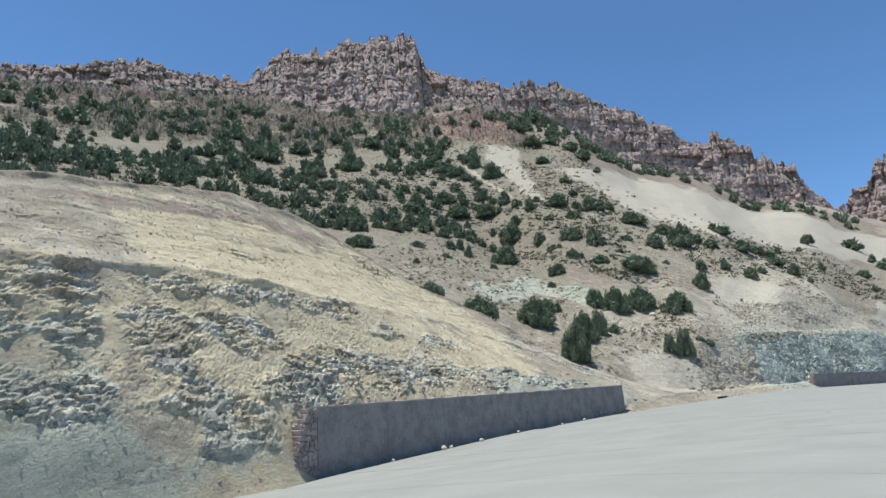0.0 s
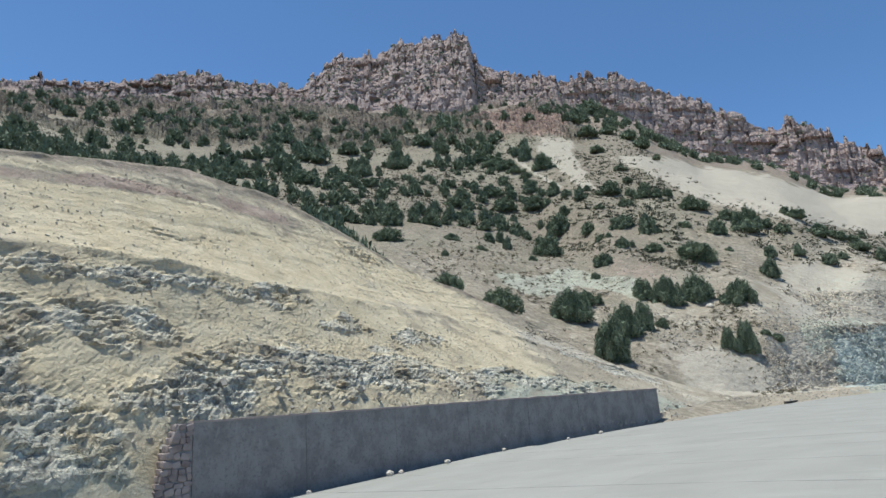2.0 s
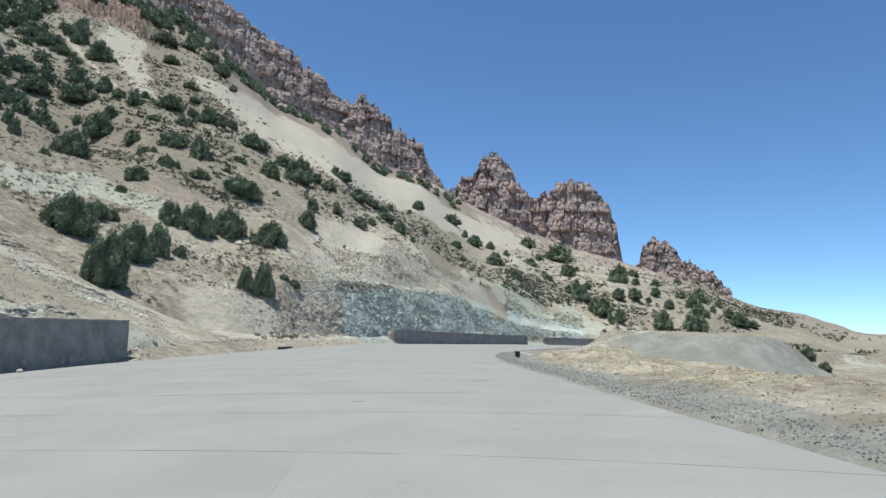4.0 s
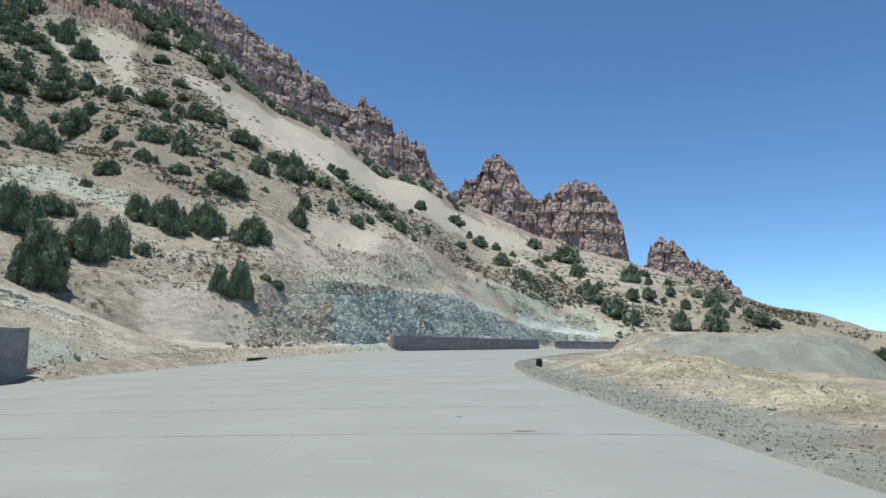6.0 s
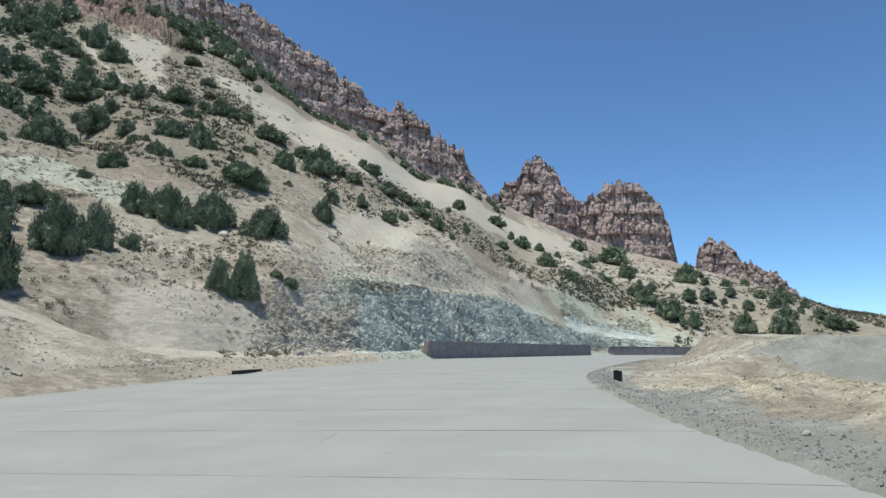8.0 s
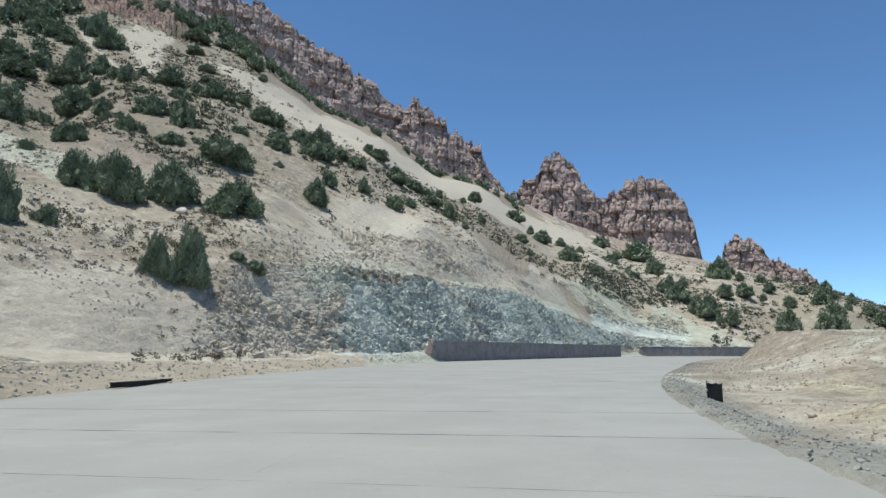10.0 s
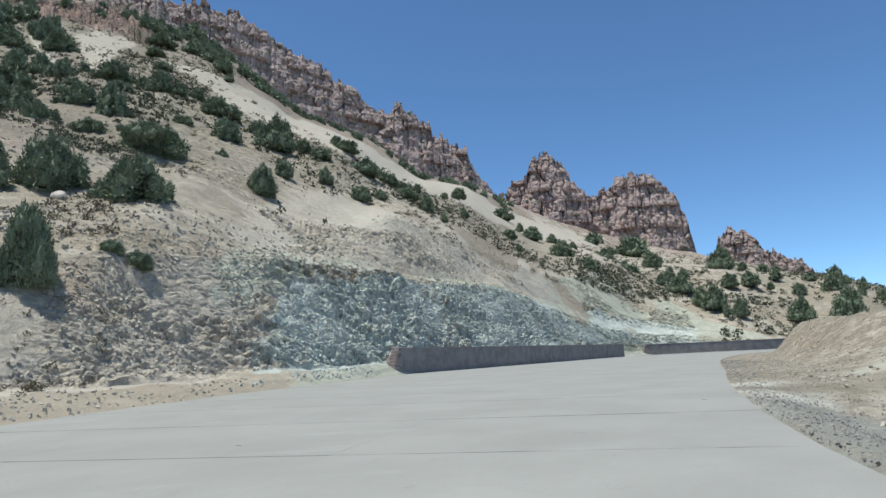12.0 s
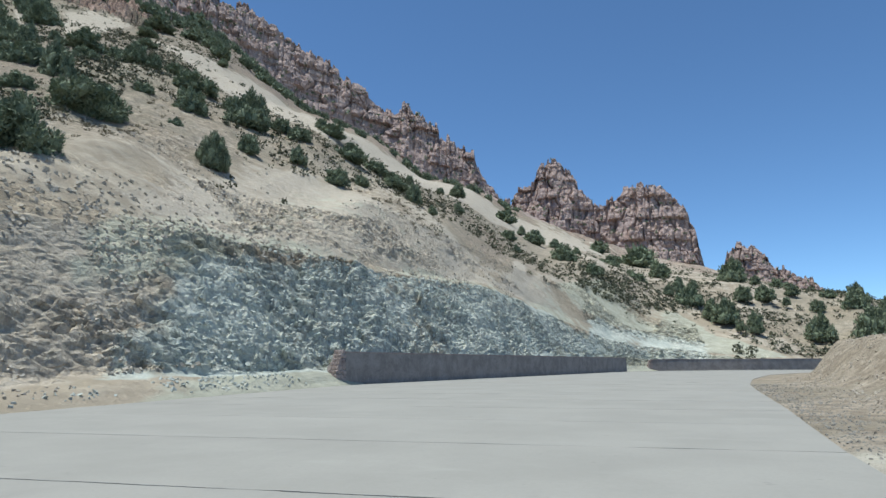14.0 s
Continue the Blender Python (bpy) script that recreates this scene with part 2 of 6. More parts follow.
    for tone, crack, dist, scale in blocks:
        tall = calc(nt, "ADD", calc(nt, "MULTIPLY", tone, 0.5), calc(nt, "SUBTRACT", calc(nt, "MULTIPLY", crack, 0.5), calc(nt, "MULTIPLY", dist, 0.5)))
        h = bump(nt, tall, 1.0, 0.6 / scale, h)
        ll.new(calc(nt, "MULTIPLY", rocky, 0.55), h.node.inputs["Strength"])
    ll.new(h, bsdf.inputs["Normal"])
    return mat


def plain_material(name, dark, light, scale, rough=0.9, bump_by=0.02, fine=20.0, spec=0.2, random_by=0.0):
    mat, nn, ll, bsdf = nodes_of(name)
    nt = mat.node_tree
    xyz = coords(nt)
    a, b = tex_noise(nt, scale, 5, 0.6, xyz), tex_noise(nt, scale * fine, 4, 0.6, xyz)
    col = mix(nt, curve(nt, a, 0.3, 0.7), dark, light)
    col = mix(nt, curve(nt, b, 0.3, 0.75, 0.0, 0.4), col, tuple(0.6 * v for v in dark))
    if random_by:
        info = nn.new("ShaderNodeObjectInfo")
        col = mix(nt, calc(nt, "MULTIPLY", info.outputs["Random"], random_by), col, tuple(min(1, 1.25 * v) for v in light))
    ll.new(col, bsdf.inputs["Base Color"])
    bsdf.inputs["Roughness"].default_value = rough
    bsdf.inputs["Specular IOR Level"].default_value = spec
    ll.new(bump(nt, b, 0.5, bump_by), bsdf.inputs["Normal"])
    return mat


M_HILL = ground_material("hillside_ground")
M_CLIFF = ground_material("cliff_rock", far=True)
M_CONCRETE, nn, ll, bsdf = nodes_of("road_concrete")
nt = M_CONCRETE.node_tree
xyz = coords(nt)
info = nn.new("ShaderNodeObjectInfo")
col = mix(nt, curve(nt, tex_noise(nt, 0.3, 5, 0.6, xyz), 0.3, 0.7), (0.277, 0.265, 0.233), (0.317, 0.303, 0.267))
col = mix(nt, calc(nt, "MULTIPLY", info.outputs["Random"], 0.16), col, (0.35, 0.337, 0.30))
col = mix(nt, curve(nt, tex_noise(nt, 14.0, 4, 0.7, xyz), 0.3, 0.75, 0.0, 0.3), col, (0.25, 0.24, 0.21))
col = mix(nt, curve(nt, tex_noise(nt, 0.9, 6, 0.7, coords(nt, (1, 0.25, 1))), 0.55, 0.75, 0.0, 0.4), col, (0.25, 0.24, 0.215))
col = mix(nt, curve(nt, tex_noise(nt, 2.2, 3, 0.6, xyz), 0.68, 0.74, 0.0, 0.4), col, (0.21, 0.20, 0.18))
col = mix(nt, curve(nt, tex_noise(nt, 0.6, 4, 0.6, coords(nt, (0.5, 1, 1))), 0.58, 0.72, 0.0, 0.3), col, (0.37, 0.357, 0.315))
ll.new(col, bsdf.inputs["Base Color"])
bsdf.inputs["Roughness"].default_value, bsdf.inputs["Specular IOR Level"].default_value = 0.88, 0.12
ll.new(bump(nt, tex_noise(nt, 30.0, 4, 0.6, xyz), 0.5, 0.004), bsdf.inputs["Normal"])
M_JOINT = plain_material("joint_filler", (0.05, 0.05, 0.047), (0.2, 0.195, 0.18), 0.9, 0.9)
M_PLASTER, nn, ll, bsdf = nodes_of("wall_plaster")
nt = M_PLASTER.node_tree
xyz = coords(nt)
col = mix(nt, curve(nt, tex_noise(nt, 0.8, 5, 0.65, xyz), 0.35, 0.65), (0.225, 0.20, 0.182), (0.31, 0.28, 0.253))
col = mix(nt, curve(nt, tex_noise(nt, 3.2, 4, 0.6, coords(nt, (1, 1, 0.45))), 0.57, 0.68, 0.0, 0.55), col, (0.34, 0.305, 0.28))
col = mix(nt, curve(nt, tex_noise(nt, 6.0, 5, 0.7, xyz), 0.5, 0.7, 0.0, 0.6), col, (0.13, 0.12, 0.117))
ll.new(col, bsdf.inputs["Base Color"])
bsdf.inputs["Roughness"].default_value, bsdf.inputs["Specular IOR Level"].default_value = 0.92, 0.2
ll.new(bump(nt, tex_noise(nt, 5.0, 5, 0.7, xyz), 0.7, 0.06), bsdf.inputs["Normal"])
M_STONE = plain_material("wall_stone", (0.20, 0.15, 0.135), (0.40, 0.33, 0.29), 1.2, 0.9, 0.02, 8.0, 0.2, 0.5)
M_LEAF = plain_material("juniper_foliage", (0.13, 0.16, 0.10), (0.22, 0.255, 0.16), 2.2, 0.8, 0.02, 6.0, 0.2, 0.25)
M_BARK = plain_material("juniper_bark", (0.10, 0.075, 0.055), (0.17, 0.13, 0.10), 4.0)
M_BLACK = plain_material("black_sheet_metal", (0.012, 0.012, 0.013), (0.03, 0.03, 0.032), 3.0, 0.55, 0.002)

# ---- road surface and its edges ----
LEFT_EDGE = [(-28.0, -60), (-29.0, -25), (-29.2, 30), (-27.4, 55), (-26.6, 75), (-27.0, 104), (-22.8, 138), (-15.0, 163), (-4.5, 185), (3.0, 202), (16.0, 209), (60.0, 214), (120.0, 216)]
RIGHT_EDGE = [(22.0, -60), (14.0, -30), (7.3, -9), (5.4, -1), (3.2, 9), (0.9, 20), (-0.7, 28), (-2.5, 41), (-3.05, 50), (-3.0, 57), (-2.55, 63), (-1.7, 72), (-0.5, 80.5), (1.6, 98), (2.9, 108), (6.0, 125), (12.0, 148), (23.0, 170), (45.0, 186), (80.0, 196), (120.0, 198)]


def fine_line(points, step=1.0):
    """A smooth line through points, resampled."""
    p = np.array(points, float)
    d = np.r_[0, np.cumsum(np.hypot(*np.diff(p, axis=0).T))]
    t = np.arange(0, d[-1], step)
    q = np.stack([np.interp(t, d, p[:, k]) for k in (0, 1)], 1)
    for _ in range(3):
        q[1:-1] = (q[:-2] + 2 * q[1:-1] + q[2:]) / 4
    return q


LEFT, RIGHT = fine_line(LEFT_EDGE), fine_line(RIGHT_EDGE)


def road_z(x, y):
    """Height of the carriageway: banked to the left before the bend, level beyond it."""
    k = np.interp(y, [-60, -20, -8, 7, 26, 45, 60, 75], [0.115, 0.108, 0.083, 0.054, 0.034, 0.018, 0.007, 0.0])
    d = np.clip(2.0 - np.asarray(x, float), -40, 40)
    return -k * 3.0 * np.log1p(np.exp(np.clip(d / 3.0, -30, 30)))


# ---- mountain side: sections from the road's edge to the crest, by bearing ----
SECTIONS = []


def section(bearing, radii, heights):
    SECTIONS.append((bearing, np.array(radii, float), np.array(heights, float)))


section(145, (50, 80, 110, 140, 190, 290, 500, 650), (2, 14, 22, 32, 54, 104, 215, 270))
section(112, (40, 70, 100, 130, 180, 280, 500, 650), (4, 16, 23, 33, 54, 108, 225, 262))
section(95, (38, 60, 76, 100, 150, 270, 590, 650), (3, 13, 19, 28, 51, 110, 262, 280))
section(80, (35, 60, 80, 105, 160, 290, 590, 650), (2, 14, 22, 32, 55, 116, 282, 302))
section(65, (38, 60, 85, 120, 190, 320, 590, 650), (-1, 7, 22, 36, 64, 130, 304, 324))
section(56, (40, 62, 85, 130, 205, 330, 580, 650), (-1, 8, 20, 39, 72, 138, 292, 322))
section(48, (43, 60, 80, 125, 205, 340, 585, 650), (-1, 3.6, 12, 33, 66, 145, 292, 320))
section(43, (42, 58, 86, 135, 190, 330, 590, 650), (-0.8, 2.2, 13.0, 35, 52, 144, 300, 328))
section(38, (47, 66, 80, 100, 150, 300, 580, 660), (-0.5, 2.3, 10.0, 18.5, 42.5, 126, 288, 322))
section(32, (53, 70, 81.5, 101, 131, 280, 580, 690), (-0.3, 1.6, 7.6, 16.8, 30.5, 112, 264, 308))
section(26, (62, 80, 89, 101, 131, 230, 600, 740), (0, 1.3, 9.6, 15.6, 27.5, 75, 219, 268))
section(20, (78, 93.3, 104.3, 113, 128, 200, 640, 770), (0, 1.5, 10.9, 12.8, 17.6, 56, 206, 240))
section(16, (100, 107, 118.3, 125, 144, 234, 650, 780), (0, 2.0, 11.3, 12.9, 24.2, 55, 174, 208))
section(12, (122, 125.5, 137.3, 146, 160, 240, 690, 780), (0, 2.0, 11.7, 13.6, 22.8, 49, 174, 196))
section(9, (136, 140, 153.5, 163, 180, 240, 700, 800), (0, 2.8, 11.6, 14, 20.5, 37, 155, 176))
section(6.5, (151, 160, 169, 181, 196, 230, 700, 850), (0, 4.2, 9.4, 12.4, 20, 28, 140, 172))
section(3, (178, 186, 194, 203, 215, 250, 700, 850), (0, 2.5, 6, 9, 15, 30, 120, 146))
section(0, (200, 206, 212, 219, 231, 262, 700, 850), (0, 2, 5, 7.5, 12, 24, 106, 128))
section(-3, (208, 213, 218, 226, 240, 290, 700, 850), (0, 1.5, 4, 6, 10.5, 29, 96, 112))
section(-6.5, (213, 218, 223, 229, 241, 292, 700, 850), (0, 1, 3, 5, 9, 28, 84, 98))
section(-10, (222, 228, 235, 245, 262, 300, 700, 900), (0, 1, 3, 5, 10, 25, 70, 86))
section(-13, (230, 236, 243, 252, 275, 320, 700, 900), (0, 1, 3, 6, 15, 26, 58, 71))
section(-16.5, (240, 250, 260, 270, 290, 340, 700, 900), (0, 1, 3, 6, 12, 19, 38, 47))
section(-20, (240, 250, 260, 270, 290, 340, 700, 900), (-1, 0, 2, 4, 8, 14, 31, 41))
section(-24, (240, 250, 260, 270, 290, 340, 700, 900), (-1, -1, 0, 1, 3, 6, 13, 17))
section(-34, (240, 250, 260, 270, 290, 340, 700, 900), (-2, -2, -2, -2, -1, 0, 2, 3))
SECTIONS.sort(key=lambda s: s[0])
B = np.array([s[0] for s in SECTIONS])
KNOT_R, KNOT_Z = np.array([s[1] for s in SECTIONS]), np.array([s[2] for s in SECTIONS])
BEAR = np.arange(-34, 145.01, 0.125)


def ease(table):
    """Columns of a table over the bearings, smoothed along them."""
    full = np.stack([np.interp(BEAR, B, table[:, k]) for k in range(table.shape[1])], 1)
    w = np.hanning(19)
    w /= w.sum()
    pad = np.concatenate([np.repeat(full[:1], 9, 0), full, np.repeat(full[-1:], 9, 0)])
    return np.stack([np.convolve(pad[:, k], w, "valid") for k in range(full.shape[1])], 1)


GR, GZ = ease(KNOT_R), ease(KNOT_Z)
ROWS_IN = (36, 70, 36, 44, 34, 140, 20)
V = np.concatenate([k + np.arange(n) / n for k, n in enumerate(ROWS_IN)] + [[7.0]])


def hill_base(bearing, v):
    """Radius and height on the even hillside."""
    j = np.clip((np.asarray(bearing) - BEAR[0]) / 0.125, 0, len(BEAR) - 1.001)
    j0, fj = j.astype(int), j - j.astype(int)
    k0 = np.minimum(v.astype(int), 6)
    fk = v - k0

    def pick(t):
        a = t[j0, k0] * (1 - fk) + t[j0, k0 + 1] * fk
        b = t[j0 + 1, k0] * (1 - fk) + t[j0 + 1, k0 + 1] * fk
        return a * (1 - fj) + b * fj

    return pick(GR), pick(GZ)


def hill_at(x, y):
    """Ground height of the even hillside at a place."""
    x, y = np.atleast_1d(np.asarray(x, float)), np.atleast_1d(np.asarray(y, float))
    out = np.zeros(len(x))
    for n, (a, b) in enumerate(zip(x, y)):
        r, bearing = math.hypot(a, b), math.degrees(math.atan2(-a, b))
        j = np.clip((bearing - BEAR[0]) / 0.125, 0, len(BEAR) - 1.001)
        j0, f = int(j), j - int(j)
        out[n] = np.interp(r, GR[j0] * (1 - f) + GR[j0 + 1] * f, GZ[j0] * (1 - f) + GZ[j0 + 1] * f)
    return out


VV, BB = np.meshgrid(np.r_[V, 7.35], BEAR, indexing="ij")
HR, HZ = hill_base(BB.ravel(), np.minimum(VV, 7.0).ravel())
HR, HZ = HR.reshape(VV.shape), HZ.reshape(VV.shape)
HR[-1] += 120
HZ[-1] -= 60
HR = HR - 0.7 * (1 - smooth(0.0, 0.2, VV))
HX, HY = -np.sin(np.radians(BB)) * HR, np.cos(np.radians(BB)) * HR
HZ = HZ + (road_z(HX[0], HY[0]) - 0.06 - HZ[0]) * (1 - smooth(0.0, 0.3, VV))
P3 = rows3(HX, HY, HZ)
# rock faces of the road cut: strong where the lower faces stand
talus = 0.74 + 0.3 * vnoise(rows3(HX / 5, HY / 5, 0 * HX), 44).reshape(VV.shape) - 0.3 * (1 - smooth(3, 8, BB))
cut = (smooth(talus, talus + 0.12, VV) * (1 - smooth(2.3, 2.55, VV)) * smooth(-8, 0, BB)).ravel() * ((1 - smooth(19, 23, BB)) + (0.9 - 0.35 * smooth(1.3, 1.7, VV)) * smooth(19, 23, BB) * (1 - smooth(25, 29.5, BB))).ravel()
cut *= 0.6 + 0.4 * smooth(-0.35, 0.25, vnoise(P3 / 6.5, 45))
cut_top = np.interp(BB, [-10, -8.3, -7.2, -5.4, -3.6, -1.6, 0.5, 2.8, 6.5, 7.5, 9, 12.6, 16.4, 18.3, 22.6, 25.9, 30], [1.6, 2.2, 3.0, 3.7, 4.1, 4.4, 4.7, 4.7, 4.1, 3.5, 3.5, 4.15, 4.45, 4.4, 4.05, 3.3, 2.7])
upper_cut = (smooth(2.95, 3.3, VV) * (1 - smooth(cut_top - 0.25, cut_top, VV)) * smooth(-7, -4, BB) * (1 - smooth(24, 28, BB))).ravel() * smooth(-0.1, 0.2, vnoise(P3 / (9, 9, 4), 46))
rock = np.zeros(len(P3))
rocky = (cut + upper_cut) > 0.02
q = P3[rocky]
relief = fbm(q / 5, 4, 4, True) * 0.5 + fbm(q / 7, 3, 5) * 1.3 + 0.25
for size_, amount, k in ((2.6, 0.6, 311), (1.25, 0.5, 312), (0.62, 0.3, 313)):
    lean = q + np.stack([fbm(q / (2 * size_) + 31 * a, 2, k + 20 + a) for a in range(3)], 1) * 0.22 * size_
    d1, d2, who, face = cells(lean / size_ * (1, 1, 1.35), k)
    # knobs of many sizes that stand out, each with a tilted face, and cracks between them
    relief = relief + amount * ((who - 0.5) * 0.9 + face * 1.25 + 0.4 * (0.5 - d1) - 0.3 * (1 - smooth(0.0, 0.15, d2 - d1)))
rock[rocky] = relief
size = np.clip(HR.ravel() / 90, 0.35, 6)
swell = fbm(P3 / (9 * size[:, None] + 6), 4, 21)
small = fbm(P3 / 2.2 * (1, 1, 2.2), 4, 31)
push = cut * rock * 0.8 + upper_cut * rock * 0.65
lift = swell * size * 0.9 * smooth(0.15, 1.0, VV).ravel() + (small * 0.16 + fbm(P3 / 0.9, 3, 33) * 0.09) * smooth(0.0, 0.3, VV).ravel()
arc = np.radians(BB.ravel()) * HR.ravel()
lift += fbm(np.stack([arc / 8, P3[:, 2] * 0.5, 0 * arc], 1), 4, 34, True) * 0.5 * (smooth(1.9, 2.6, VV) * (1 - smooth(4.7, 5.2, VV)) * smooth(22, 27, BB)).ravel()
upper = smooth(5.2, 6.2, VV).ravel()
lift += upper * fbm(P3 / 30, 5, 41, True) * 6.0 * smooth(-6, 4, BB.ravel())
th = np.radians(BB.ravel())
crag = smooth(5.12, 5.35, VV).ravel() * smooth(34, 37, BB).ravel() * smooth(-0.5, 0.0, fbm(P3 / 35, 3, 49))
craggy = crag > 0.02
rubble = np.zeros(len(P3))
rubble[craggy] = broken_rock(P3[craggy], 8, 4.5)
lift += crag * rubble * 0.9
HX = HX + (push * np.sin(th)).reshape(VV.shape) * 0.7
HY = HY - (push * np.cos(th)).reshape(VV.shape) * 0.7
HZ = HZ + (lift + push * 0.6).reshape(VV.shape)
HZ[0] -= 9 * (1 - smooth(-6, -2, BB[0]))
n1 = vnoise(P3 / 14, 47).reshape(VV.shape)
n2 = vnoise(P3 / 40, 48).reshape(VV.shape)
SCREE_LOW = ([1, 5, 7.7, 10.8, 15.4, 18.5, 22.6, 28.1, 33.3, 36], [5.42, 5.28, 5.18, 5.08, 4.92, 4.9, 4.78, 4.72, 4.86, 5.0])
SCREE_TOP = ([1, 2.2, 6.7, 10.3, 14.5, 18.6, 22.7, 26.8, 30.7, 33.6, 36], [5.5, 5.75, 5.67, 5.52, 5.66, 5.55, 5.58, 5.46, 5.12, 5.0, 5.0])
ragged = vnoise(P3 / 5, 50).reshape(VV.shape) * 0.05
low_edge = np.interp(BB, *SCREE_LOW) + 0.06 * n1 + ragged
top_edge = np.interp(BB, *SCREE_TOP) + 0.05 * n1 + ragged
CHUTE_V, CHUTE_B, CHUTE_W = [4.4, 4.6, 4.8, 5.0, 5.24], [37.0, 38.2, 38.8, 39.3, 38.9], [0.7, 1.0, 1.4, 1.8, 1.9]
chute = np.exp(-((BB - np.interp(VV, CHUTE_V, CHUTE_B) + 0.4 * n1) / np.interp(VV, CHUTE_V, CHUTE_W)) ** 4) * smooth(4.4, 4.5, VV) * (1 - smooth(5.15, 5.3, VV))
chute = np.maximum(chute, np.exp(-((BB - np.interp(VV, [4.45, 4.64, 4.82], [39.9, 42.0, 43.3])) / 0.4) ** 2) * smooth(4.42, 4.48, VV) * (1 - smooth(4.8, 4.88, VV)))
chute = np.maximum(chute, np.exp(-((BB - 7.7) / 0.5) ** 2) * smooth(2.8, 3.0, VV) * (1 - smooth(4.2, 4.4, VV)))
zones_scree = smooth(low_edge - 0.06, low_edge + 0.06, VV) * (1 - smooth(top_edge - 0.05, top_edge + 0.05, VV)) * (BB < 35) + chute
blue_top = np.interp(BB, [2.5, 2.9, 3.9, 5.9, 8, 13, 18], [0.9, 1.1, 1.75, 2.7, 2.5, 2.2, 1.9])
brown = smooth(1.3, 1.5, VV) * (1 - smooth(1.95, 2.1, VV)) * smooth(18.5, 20, BB) * (1 - smooth(26, 30, BB)) * smooth(-0.4, 0.1, n1)
west = smooth(18.5, 22.0, BB + 1.2 * n1)
